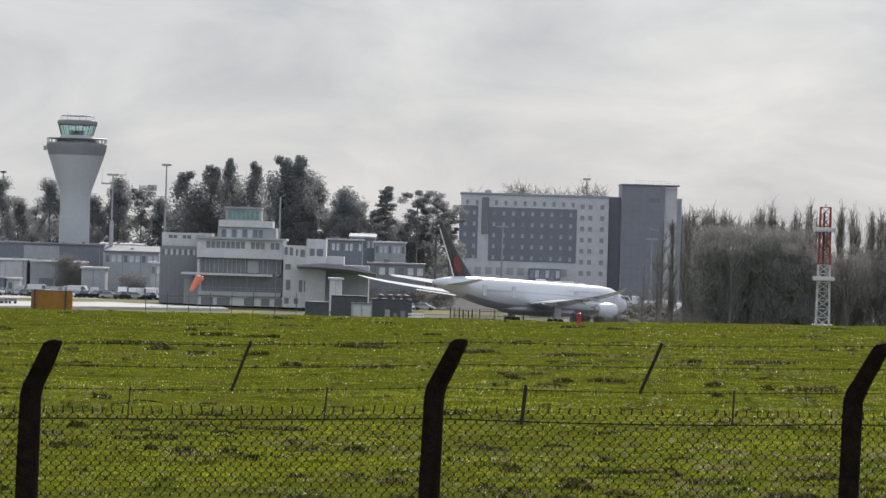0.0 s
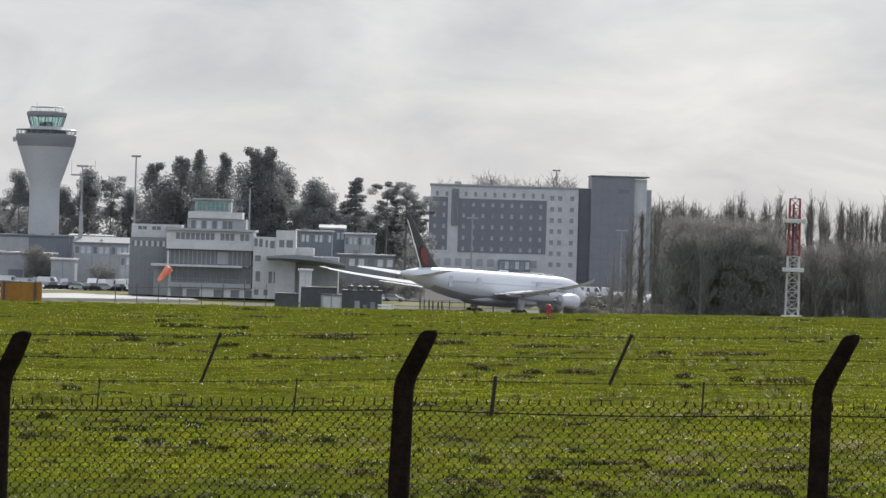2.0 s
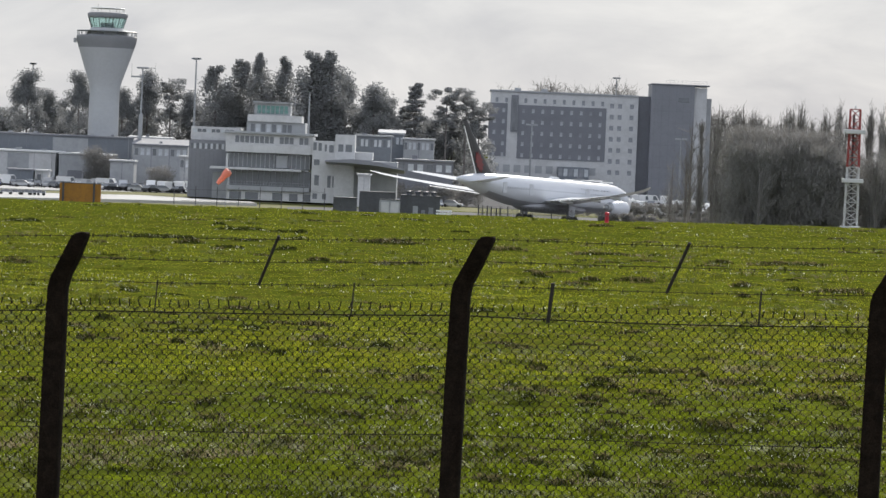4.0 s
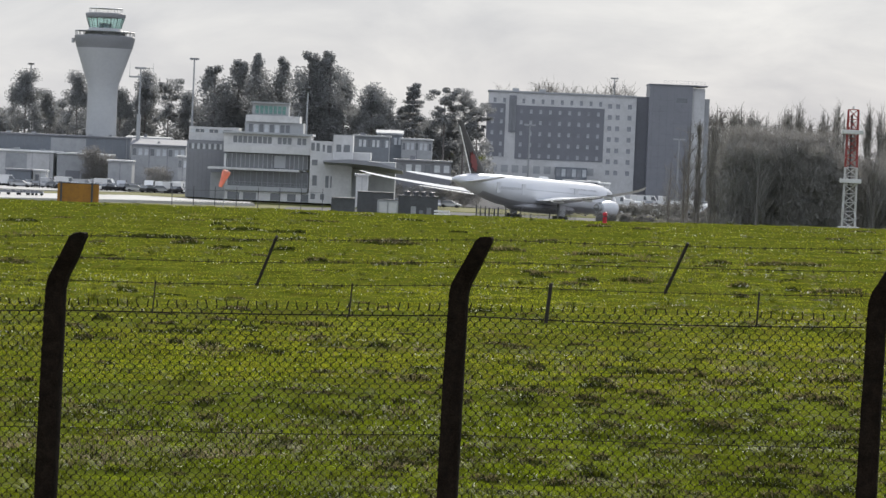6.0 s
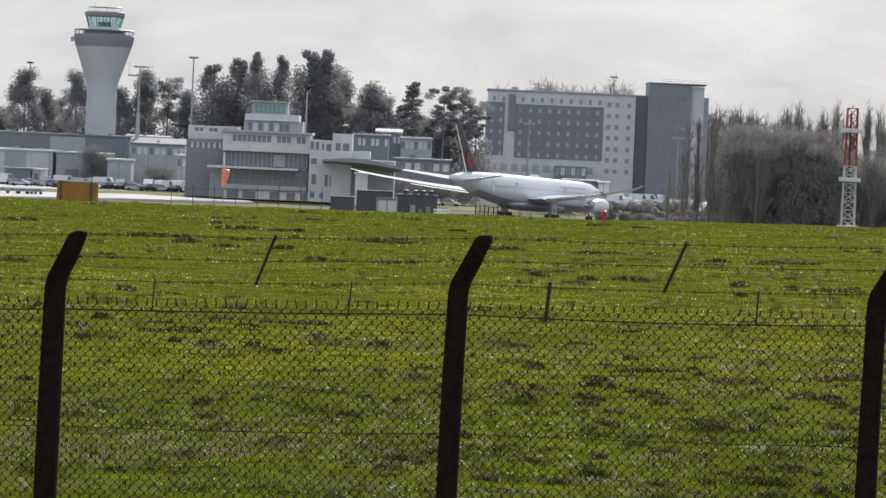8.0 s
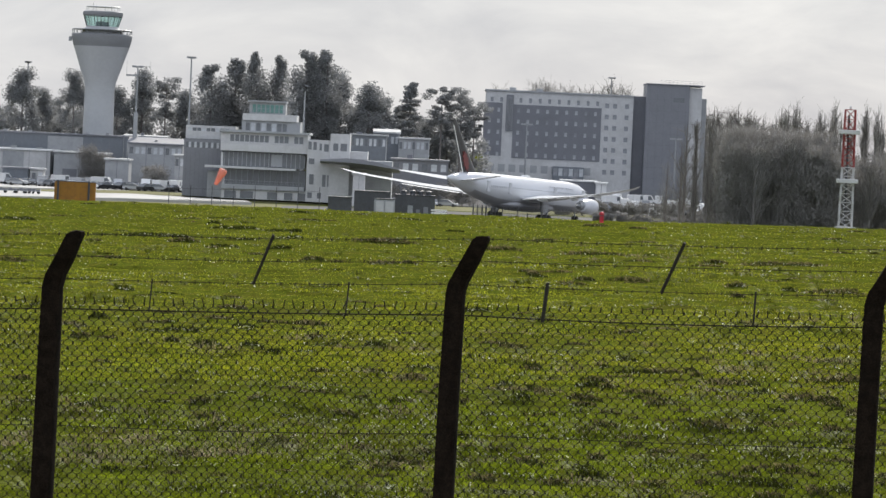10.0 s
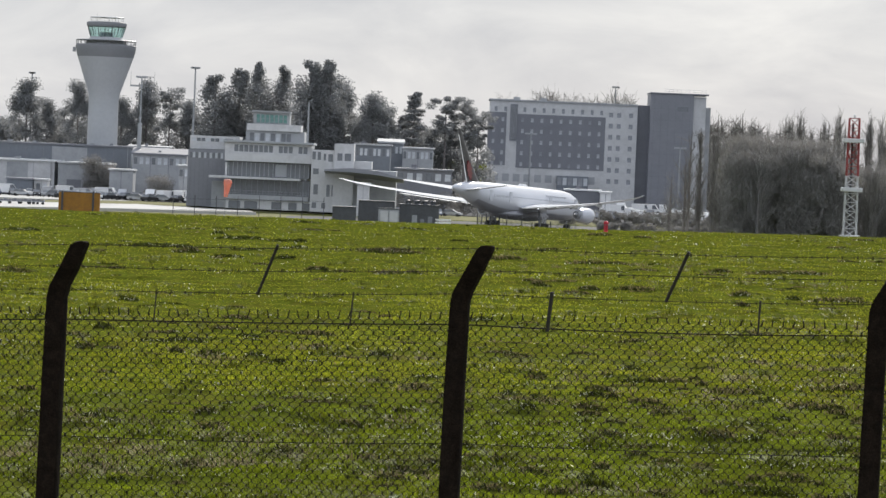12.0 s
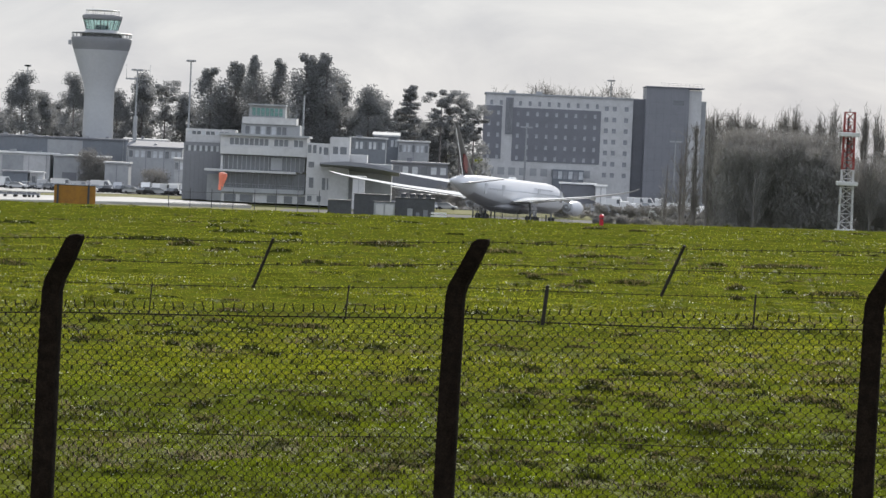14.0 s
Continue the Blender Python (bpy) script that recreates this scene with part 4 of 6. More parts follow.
# ---- old terminal with stepped floors and small rooftop control room ----
def old_terminal():
    t = thing("old_terminal", "white stepped art-deco terminal with dark glazed balconies", "terminal building")
    Y = 798.0

    def block(name, x0, x1, z0, z1, d0, depth, material, label=""):
        return slab_part(t, name, x0, x1, Y + d0, Y + d0 + depth, z0, z1, material, label)

    def at(b, d0, name, depth, material, label="", low=None):
        x0, x1, z0, z1 = b
        return block(name, x0, x1, z0 if low is None else low, z1, d0, depth, material, label)

    main = at((-44.36, -25.90, -0.76, 1.98), 0, "ground_floor", 22, WHITE_WALL, "white ground storey", 0.0)
    at((-44.08, -27.44, 2.52, 6.06), 1.6, "middle_glazing", 18, GLASS, "dark balcony glazing")
    at((-44.48, -27.60, 6.51, 9.47), 1.2, "upper_glazing", 18, GLASS, "dark balcony glazing")
    at((-44.45, -27.57, 1.94, 2.86), -0.6, "balcony_slab", 20, GREY_WALL)
    at((-47.81, -29.35, 6.04, 6.50), -1.2, "canopy_slab", 6, WHITE_WALL)
    at((-44.81, -27.25, 9.58, 11.18), -0.4, "parapet", 20, WHITE_WALL, "white parapet band")
    at((-44.90, -27.34, 11.18, 13.34), 0.6, "upper_storey", 16, WHITE_WALL)
    at((-45.18, -26.94, 13.35, 13.81), -0.2, "flat_roof", 18, GREY_WALL)
    at((-44.30, -43.84, 2.03, 5.79), 0.6, "pier", 2, WHITE_WALL)
    at((-44.70, -44.24, 6.12, 9.20), 0.6, "pier", 2, WHITE_WALL)
    x0, x1, z0, z1 = -44.01, -27.83, 6.62, 9.36
    for k in range(19):
        x = x0 + (x1 - x0) * k / 18
        part("mullion", solid(x - 0.07, x + 0.07, Y + 1.05, Y + 1.2, z0, z1), GREY_WALL, t)
    x0, x1, z0, z1 = -43.85, -27.67, 2.64, 5.94
    for k in range(15):
        x = x0 + (x1 - x0) * k / 14
        part("mullion", solid(x - 0.07, x + 0.07, Y + 1.42, Y + 1.6, z0, z1), MID_CLAD, t)
    x0, x1, z0, z1 = -34.55, -32.39, 6.73, 9.13
    part("blind", solid(x0, x1, Y + 0.9, Y + 1.0, z0, z1), GREY_WALL, t)
    x0, x1, z0, z1 = -43.07, -28.13, 11.55, 12.91
    for k in range(15):
        if k in (8, 12):
            continue
        a = x0 + (x1 - x0) * k / 15
        pane(t, a + 0.1, a + (x1 - x0) / 15 - 0.1, Y + 0.6, z0, z1)
    for a, b in ((404, 425), (432, 455), (480, 498), (510, 525), (535, 558)):
        x0 = -43.70 + (a - 404) * 0.114
        pane(t, x0, x0 + (b - a) * 0.114, Y, 0.22 - 0.1, 1.59)
    # right-hand wing with stair tower
    wing = at((-27.27, -20.89, -0.48, 12.52), -1.5, "wing", 20, WHITE_WALL, "white end wing", 0.0)
    for (a, b, c, d) in ((554, 266, 560, 280), (563, 267, 569, 281), (574, 270, 578, 282), (582, 271, 590, 284), (556, 296, 566, 306), (558, 324, 566, 342), (581, 325, 587, 346), (590, 326, 597, 346), (556, 356, 564, 366), (573, 357, 580, 367)):
        cx, cz = -27.56 + (a - 550) * 0.114, 12.37 - (b - 264) * 0.114 + 0.0052 * (a - 550)
        pane(t, cx, cx + (c - a) * 0.114, Y - 1.5, cz - (d - b) * 0.114, cz)
    at((-22.71, -18.72, 8.57, 13.93), -2.2, "stair_tower", 9, WHITE_WALL, "white stair tower", 0.0)
    x0, x1, z0, z1 = -22.04, -19.30, 10.51, 11.99
    pane(t, x0, x0 + 1.0, Y - 2.2, z0, z1)
    pane(t, x1 - 1.3, x1, Y - 2.2, z0, z1)
    at((-18.88, -15.12, 8.96, 10.56), 0.0, "link_block", 9, WHITE_WALL)
    at((-21.03, -10.09, -0.10, 8.80), 2.0, "east_range", 14, GREY_WALL, "", 0.0)
    # long cantilevered passenger canopy
    bm = bmesh.new()
    ring = []
    for px, top, thick in ((-24.4, 8.69, 0.5), (-19, 9.15, 1.4), (-14, 8.78, 1.3), (-8.5, 7.56, 0.5)):
        ring.append([Vector((px, Y - 9, top)), Vector((px, Y + 3, top - 0.5)), Vector((px, Y + 3, top - thick - 0.6)), Vector((px, Y - 9, top - thick * 0.6))])
    part("cantilever_canopy", loft(bm, ring), MID_CLAD, t, "thick curved cantilever roof")
    # upper steps and the rooftop control room
    at((-40.91, -29.05, 13.63, 15.91), 3, "third_storey", 12, GREY_WALL)
    x0, x1, z0, z1 = -40.21, -31.66, 13.81, 15.41
    for k in range(8):
        a = x0 + (x1 - x0) * k / 8
        pane(t, a + 0.12, a + (x1 - x0) / 8 - 0.12, Y + 3, z0, z1, PALE_GLASS if k in (3, 5, 1) else GLASS)
    at((-40.76, -29.82, 15.90, 17.26), 2.4, "roof_parapet", 12, WHITE_WALL)
    at((-39.48, -32.18, 17.24, 19.64), 4, "control_room", 7, GREY_WALL)
    x0, x1, z0, z1 = -39.02, -32.64, 17.58, 19.18
    for k in range(7):
        a = x0 + (x1 - x0) * k / 7
        pane(t, a + 0.1, a + (x1 - x0) / 7 - 0.1, Y + 4, z0, z1, GREEN_GLASS)
    at((-39.88, -32.02, 19.63, 19.97), 3.4, "control_room_roof", 8, GREY_WALL)
    rail(t, -40.33, -30.06, Y + 2.6, 17.27, 12)
    rail(t, -44.72, -40.61, Y, 13.39, 8)
    rail(t, -44.00, -27.57, Y - 0.5, 2.61, 30)
    for px, h in ((518, 4.0), (446, 2.5), (531, 3.0)):
        x = -40.29 + (px - 440) * 0.114
        part("aerial", tube(bmesh.new(), (x, Y + 5, 17.15), (x, Y + 5, 17.15 + h), 0.06, 0.04, 5), STEEL, t)
    # western annex
    at((-52.58, -42.44, 11.69, 14.43), 10, "annex_top", 10, WHITE_WALL)
    x0, x1, z0, z1 = -52.26, -42.80, 13.29, 13.97
    for k in range(10):
        a = x0 + (x1 - x0) * k / 10
        pane(t, a + 0.08, a + (x1 - x0) / 10 - 0.08, Y + 10, z0, z1, PALE_GLASS if k % 3 == 0 else GLASS)
    at((-52.75, -44.55, 6.85, 11.63), 8, "annex", 12, MID_CLAD, "", 0.0)
    for k in range(9):
        part("rib", solid(-52.2 + k * 0.9, -52.1 + k * 0.9, Y + 7.94, Y + 8, 0.2, 9.6), DARK_CLAD, t)
    x0, x1, z0, z1 = -52.40, -45.56, 9.9, 11.0
    for k in range(12):
        a = x0 + (x1 - x0) * k / 12
        pane(t, a + 0.06, a + (x1 - x0) / 12 - 0.06, Y + 8, z0, z1, PALE_GLASS if k % 2 else GLASS)
    at((-47.41, -44.21, -1.25, 5.37), 3, "west_porch", 10, GREY_WALL, "", 0.0)
    return t


old_terminal()


# ---- hotel ----
def hotel():
    Y = 1100.0
    h = thing("hotel", "large white hotel with dark panels and small square windows", "hotel")
    x0, x1, z0, z1 = 11.37, 52.39, 5.30, 28.56
    slab_part(h, "wall", x0, x1, Y, Y + 18, 0.0, z1, WHITE_WALL, "white rendered main slab")
    slab_part(h, "roof_edge", x0 - 0.3, x1, Y - 0.3, Y + 18, z1, z1 + 0.5, GREY_WALL)
    zt = z1

    def dark(px0, py0, px1, py1, material=DARK_CLAD, proud=0.12):
        a = x0 + (px0 - 865) * 0.15714
        b = x0 + (px1 - 865) * 0.15714
        return part("dark_panel", solid(a, b, Y - proud, Y, zt - (py1 - 177) * 0.15714, zt - (py0 - 177) * 0.15714), material, h, "charcoal cladding panel")

    dark(862, 197, 895, 291)
    dark(914, 199, 1070, 294)
    dark(901, 182, 914, 247, MID_CLAD, 0.25)
    for k in range(5):
        a = x0 + (903 + k * 2.2 - 865) * 0.15714
        part("louvre", solid(a, a + 0.12, Y - 0.45, Y - 0.25, zt - 10.6, zt - 1.4), GREY_WALL, h)
    for row in range(5):
        z = zt - (206 + row * 19.6 - 177) * 0.15714
        for col in range(9):
            a = x0 + (921 + col * 17.0 - 865) * 0.15714
            pane(h, a, a + 0.75, Y - 0.12, z - 1.1, z, BLIND if (row * 5 + col * 3) % 7 else HOTEL_PANE)
        for px in (870, 886):
            a = x0 + (px - 865) * 0.15714
            pane(h, a, a + 0.75, Y - 0.12, z - 1.1, z, BLIND)
    for row in range(7):
        z = zt - (190 + row * 19.6 - 177) * 0.15714
        for px in (1076, 1090, 1111):
            a = x0 + (px - 865) * 0.15714
            pane(h, a, a + 1.1, Y, z - 1.3, z, HOTEL_PANE)
    for px in range(873, 1070, 17):
        if 895 < px < 916:
            continue
        a = x0 + (px - 865) * 0.15714
        pane(h, a, a + 0.8, Y, zt - 2.9, zt - 1.6, HOTEL_PANE)
    for px in range(872, 1060, 19):
        a = x0 + (px - 865) * 0.15714
        pane(h, a, a + 1.9, Y, zt - 22.3, zt - 20.2, GREY_WALL)
    x0b, x1b, z0b, z1b = 30.69, 39.33, 5.44, 8.42
    slab_part(h, "entrance", x0b, x1b, Y - 3, Y, 0.0, z1b, BLUE_CLAD, "blue glazed entrance porch")
    for k in range(6):
        a = x0b + (x1b - x0b) * k / 6
        pane(h, a + 0.15, a + 1.25, Y - 3, z0b + 0.4, z1b - 0.5, PALE_GLASS if k % 2 else HOTEL_PANE)
    # slate block with pale end wall
    c0, c1, d0, d1 = 52.38, 56.16, 6.33, 28.95
    slab_part(h, "link", c0, c1 + 0.5, Y + 2, Y + 16, 0.0, d1, DARK_CLAD)
    a0, a1, b0, b1 = 55.76, 67.70, 6.66, 32.28
    blk = slab_part(h, "stair_block", a0, a1, Y - 3, Y + 16, 0.0, b1, MID_CLAD, "tall slate-grey end block")
    for k in range(6):
        x = a0 + (a1 - a0) * (k + 0.5) / 6
        part("cladding_joint", solid(x - 0.05, x + 0.05, Y - 3.05, Y - 3.0, 0.5, b1 - 0.6), DARK_CLAD, blk)
    for k in range(9):
        z = 3 + k * (b1 - 4) / 9
        part("cladding_joint", solid(a0 + 0.2, a1 - 0.2, Y - 3.04, Y - 3.0, z - 0.04, z + 0.04), DARK_CLAD, blk)
    e0, e1, f0, f1 = 67.71, 71.17, 7.02, 31.84
    slab_part(h, "end_wall", e0, e1, Y - 2, Y + 14, 0.0, f1, WHITE_WALL, "white end wall")
    slab_part(h, "end_return", e1, e1 + 1.6, Y + 2, Y + 12, 0.0, f1 - 2.8, GREY_WALL)
    slab_part(h, "roof_plane", a0 - 0.2, e1 + 0.6, Y - 3.3, Y + 16, b1, b1 + 0.35, DARK_CLAD, "thin oversailing roof")
    rail(h, a0 + 4, e1, Y, b1 + 0.3, 10)
    pane(h, a0 + 7.5, a0 + 10.5, Y - 3, b1 - 4.6, b1 - 3.4, GLASS)
    for a in (x0 + 6.5, x0 + 14):
        slab_part(h, "roof_plant", a, a + 1.8, Y + 5, Y + 8, zt + 0.4, zt + 1.3, GREY_WALL)


hotel()


# ---- low buildings round the apron ----
def shed(name, label, b, y, depth, material, windows=0, trim=WHITE_WALL, pitched=0.0, glass=None):
    x0, x1, z0, z1 = b
    s = thing(name, label, "building")
    slab_part(s, "wall", x0, x1, y, y + depth, 0.0, z1, material)
    bm = bmesh.new()
    loft(bm, [[Vector((x, y - 0.4, z1)), Vector((x, y + depth / 2, z1 + pitched + 0.05)), Vector((x, y + depth, z1)), Vector((x, y + depth, z1 + 0.35)), Vector((x, y + depth / 2, z1 + pitched + 0.4)), Vector((x, y - 0.4, z1 + 0.35))] for x in (x0 - 0.3, x1 + 0.3)])
    part("roof", bm, trim, s)
    n = max(2, int((x1 - x0) / 4))
    for k in range(1, n):
        x = x0 + (x1 - x0) * k / n
        part("panel_joint", solid(x - 0.06, x + 0.06, y - 0.05, y, 0.1, z1 - 0.2), GREY_WALL if material is WHITE_WALL else DARK_CLAD, s)
    clutter = random.Random(int(abs(x0) * 10))
    for k in range(int((x1 - x0) / 7)):
        x = clutter.uniform(x0 + 1, x1 - 2)
        w, hh = clutter.uniform(0.5, 1.5), clutter.uniform(0.3, 0.8)
        part("roof_vent", solid(x, x + w, y + 1.5, y + 1.5 + w, z1 + 0.1, z1 + 0.35 + hh), clutter.choice((STEEL, GREY_WALL, DARK_CLAD)), s)
    if x1 - x0 > 9 and not windows:
        part("roller_door", solid(x0 + 2.0, x0 + 5.2, y - 0.08, y, 0.1, 3.6), DARK_CLAD, s, "dark roller door")
        part("downpipe", tube(bmesh.new(), (x1 - 0.8, y - 0.1, 0.1), (x1 - 0.8, y - 0.1, z1), 0.07, n=6), STEEL, s)
        part("stain_panel", solid(x0 + (x1 - x0) * 0.55, x0 + (x1 - x0) * 0.75, y - 0.06, y, 0.2, z1 - 0.4), GREY_WALL if material is not GREY_WALL else MID_CLAD, s, "darker replaced cladding panel")
    for k in range(windows):
        a = x0 + (x1 - x0) * (k + 0.2) / windows
        pane(s, a, a + (x1 - x0) / windows * 0.6, y, z1 - 2.2, z1 - 0.7, glass or (PALE_GLASS if k % 3 else GLASS))
    return s


shed("terminal_shed", "long dark blue-grey airport building", (-113.82, -73.04, 4.90, 11.18), 915, 12, BLUE_CLAD, 0, DARK_CLAD)
shed("terminal_shed", "long dark blue-grey airport building", (-71.50, -59.16, 4.17, 9.83), 900, 12, GREY_WALL, 9, DARK_CLAD, 1.2)
shed("terminal_shed", "low pale-roofed airport building behind", (-74.63, -64.85, 5.95, 11.37), 925, 12, MID_CLAD, 8, GREY_WALL, 0.2)
shed("kiosk", "small pale cabin beside the parked vehicles", (-59.00, -56.76, 3.91, 7.65), 872, 4, GREY_WALL, 2, WHITE_WALL)
shed("hangar", "pale flat-roofed hangar with panelled wall", (-111.84, -87.94, 2.40, 7.36), 888, 20, WHITE_WALL, 0, WHITE_PAINT)
shed("hangar", "lower pale flat-roofed hangar", (-86.94, -75.62, 2.80, 7.20), 886, 18, GREY_WALL, 0, WHITE_WALL)
shed("store_building", "pale flat-roofed store by the car park", (-74.24, -69.02, 3.42, 6.16), 872, 8, GREY_WALL, 0, WHITE_WALL)
shed("site_cabin", "dark blue steel site cabin", (-95.14, -89.74, 0.20, 3.40), 858, 5, BLUE_CLAD, 0, DARK_CLAD)
shed("kiosk", "small pale cabin beside the parked vehicles", (-89.27, -86.57, -0.19, 3.37), 860, 4, WHITE_WALL, 2, WHITE_WALL)
shed("office_range", "green-grey office range behind the terminal", (-19.89, -12.25, 6.19, 13.97), 850, 12, BLUE_CLAD, 8, GREY_WALL)
shed("office_range", "green-grey office range behind the terminal", (-15.27, -9.81, 6.23, 14.69), 872, 12, BLUE_CLAD, 6, GREY_WALL, 0.6)
shed("office_range", "green-grey office range behind the terminal", (-9.78, -3.06, 5.88, 13.71), 868, 14, GREY_WALL, 7, WHITE_WALL)
shed("workshop", "dark workshop behind the aircraft stand", (-10.71, 1.29, 3.16, 9.16), 838, 9, DARK_CLAD, 6, MID_CLAD)
shed("plant_room", "small white flat-roofed plant room", (-17.11, -14.81, 3.41, 6.15), 765, 3, WHITE_WALL, 0, WHITE_WALL)
shed("covered_walkway", "low white-edged covered walkway", (28.08, 36.32, 3.78, 5.64), 930, 5, DARK_CLAD, 0, WHITE_PAINT)
shed("kiosk", "small white kiosk at the walkway's end", (36.25, 38.63, 3.77, 5.37), 926, 4, WHITE_PAINT, 0, WHITE_PAINT)


# ---- parked vehicles ----
def vehicle(kind, paint, length=4.4, height=1.45, width=1.8):
    v = thing(kind, f"parked {paint[0]} {kind.replace('_', ' ')} with bright windscreen", kind.split("_")[0] if kind != "panel_van" else "van", (0, 0, -60), group="parked vehicles")
    L, H, W = length / 2, height, width / 2
    if kind == "car":
        prof = [(-L, 0.35), (-L, 0.85), (-L * 0.9, 0.95), (L * 0.55, 0.92), (L * 0.97, 0.75), (L, 0.4)]
        cab = [(-L * 0.88, 0.93), (-L * 0.62, H), (L * 0.12, H), (L * 0.52, 0.92)]
    else:
        prof = [(-L, 0.4), (-L, H * 0.97), (-L * 0.95, H), (L * 0.35, H), (L * 0.62, 1.15), (L * 0.97, 1.0), (L, 0.45)]
        cab = [(L * 0.1, 1.15), (L * 0.1, H * 0.9), (L * 0.33, H * 0.93), (L * 0.58, 1.15)]
    part("body", loft(bmesh.new(), [[Vector((x, s * W * k, z)) for x, z in prof] for s, k in ((-1, 0.94), (-1, 1.0), (1, 1.0), (1, 0.94))]), paint[1], v)
    part("glasshouse", loft(bmesh.new(), [[Vector((x, s * (W - 0.08 if kind == "car" else W + 0.01), z)) for x, z in cab] for s in (-1, 1)]), GLASS, v)
    if kind == "car":
        part("roof", solid(-L * 0.62, L * 0.12, -W + 0.1, W - 0.1, H, H + 0.03), paint[1], v)
    for x in (-L * 0.62, L * 0.62):
        for s in (-1, 1):
            part("wheel", tube(bmesh.new(), (x, s * (W - 0.2), 0.32), (x, s * (W + 0.01), 0.32), 0.32, n=12), RUBBER, v)
    for s in (-1, 1):
        part("headlight", solid(L - 0.1, L + 0.01, s * W * 0.6 - 0.15, s * W * 0.6 + 0.15, 0.6, 0.75), PALE_GLASS, v)
    return v


CAR_SILVER = mat("silver_car_paint", (0.45, 0.46, 0.48), 0.22, 0.5, vary=0.03)
CAR_BLUE = mat("blue_car_paint", (0.05, 0.08, 0.16), 0.2, vary=0.05)
CAR_BLACK = mat("black_car_paint", (0.03, 0.03, 0.032), 0.18, vary=0.05)
PAINTS = [("white", WHITE_PAINT), ("silver", CAR_SILVER), ("dark blue", CAR_BLUE), ("black", CAR_BLACK)]
FLEET = [vehicle("car", p) for p in PAINTS] + [vehicle("panel_van", PAINTS[0], 5.6, 2.35, 2.0), vehicle("panel_van", PAINTS[1], 5.2, 2.1, 1.95)]
park = random.Random(8)
spots = []
for k in range(19):
    spots.append((-98 + k * 2.7 + park.uniform(-0.4, 0.4), 846 + park.uniform(-5, 3), park.choice((0, 1, 2, 3, 3, 5, 0, 1))))
for k in range(17):
    spots.append((-95 + k * 2.9 + park.uniform(-0.4, 0.4), 854 + park.uniform(-4, 4), park.choice((0, 1, 2, 3, 4, 5))))
for k in range(15):
    spots.append((-92 + k * 3.1 + park.uniform(-0.4, 0.4), 866 + park.uniform(-5, 5), park.choice((0, 1, 4, 4, 5))))
for row, (y, xa, xb) in enumerate(((815, 40, 56), (842, 37, 59), (868, 34, 60), (905, 34, 63), (960, 30, 62), (1010, 42, 70))):
    x = xa
    while x < xb:
        spots.append((x, y + park.uniform(-0.8, 0.8), park.choice((0, 1, 2, 3, 1, 0, 4))))
        x += park.uniform(2.6, 5.2)
for k in range(7):
    spots.append((-16 + k * 2.9, 812 + park.uniform(-2, 2), park.choice((0, 1, 2, 3, 4))))
used = set()
for x, y, i in spots:
    m = pose(x, y, 0.05, 0, 0, park.choice((90, -90, 0, 60)) + park.uniform(-12, 12))
    if i not in used:
        FLEET[i].matrix_basis = m
        used.add(i)
    else:
        copy_thing(FLEET[i], m)
for i in range(len(FLEET)):
    if i not in used:
        FLEET[i].matrix_basis = pose(-30 + 3 * i, 880, 0.05, 0, 0, 90)

# baggage carts on the apron
def baggage_cart(x, y):
    c = thing("baggage_cart", "low grey loaded baggage cart on the apron", "baggage cart", (x, y, 0.06), group="baggage carts")
    part("deck", solid(-1.2, 1.2, -0.7, 0.7, 0.42, 0.55), STEEL, c)
    for sx in (-1.15, 1.15):
        part("end_panel", solid(sx - 0.03, sx + 0.03, -0.7, 0.7, 0.55, 0.95), MID_CLAD, c)
    for sx, sz in ((-0.6, 0.3), (0.1, 0.42), (0.75, 0.25)):
        part("load", solid(sx - 0.3, sx + 0.3, -0.5, 0.5, 0.55, 0.55 + sz), DARK_CLAD, c)
    for sx in (-0.85, 0.85):
        for sy in (-0.6, 0.6):
            part("wheel", tube(bmesh.new(), (sx, sy - 0.06, 0.22), (sx, sy + 0.06, 0.22), 0.22, n=10), RUBBER, c)
    return c


cart = baggage_cart(-81.78, 735)
for px in (24, 42, 55, 64):
    copy_thing(cart, pose(-81.78 + (px - 8) * 0.105, 735 + px * 0.05, 0.06, 0, 0, px % 7 - 3))


# ---- floodlight and lighting columns ----
def light_column(x, y, top, arms, label):
    c = thing("floodlight_mast", label, "lamp post", (x, y, 0))
    part("column", tube(bmesh.new(), (0, 0, 0), (0, 0, top), 0.32, 0.16, 10), STEEL, c)
    part("crossarm", tube(bmesh.new(), (-arms, 0, top - 0.1), (arms, 0, top - 0.1), 0.12, n=6), STEEL, c)
    for s in (-1, -0.4, 0.4, 1):
        part("lamp_head", solid(s * arms - 0.35, s * arms + 0.35, -0.4, 0.3, top - 0.15, top + 0.25), GREY_WALL, c)
    return c


m1 = light_column(-70.51, 905, 27.46, 1.0, "tall grey floodlight mast by the tower")
part("working_platform", solid(-2.6, -0.1, -0.4, 0.4, 25.26, 25.65), STEEL, m1)
for dx, top in ((-2.5, 120), (2.9, 124)):
    part("whip_aerial", tube(bmesh.new(), (dx, 0, 25.26), (dx, 0, 28.75), 0.05, 0.03, 5), STEEL, m1)
part("aerial_arm", tube(bmesh.new(), (0, 0, 25.39), (2.9, 0, 25.39), 0.06, n=5), STEEL, m1)
part("mast_cladding", solid(-0.45, 0.45, -0.45, 0.45, 0, 16.99), STEEL, m1)
light_column(-58.01, 900, 29.98, 0.75, "tall slim grey floodlight mast")
light_column(-30.49, 860, 23.30, 0.3, "slim grey lighting column behind the terminal")
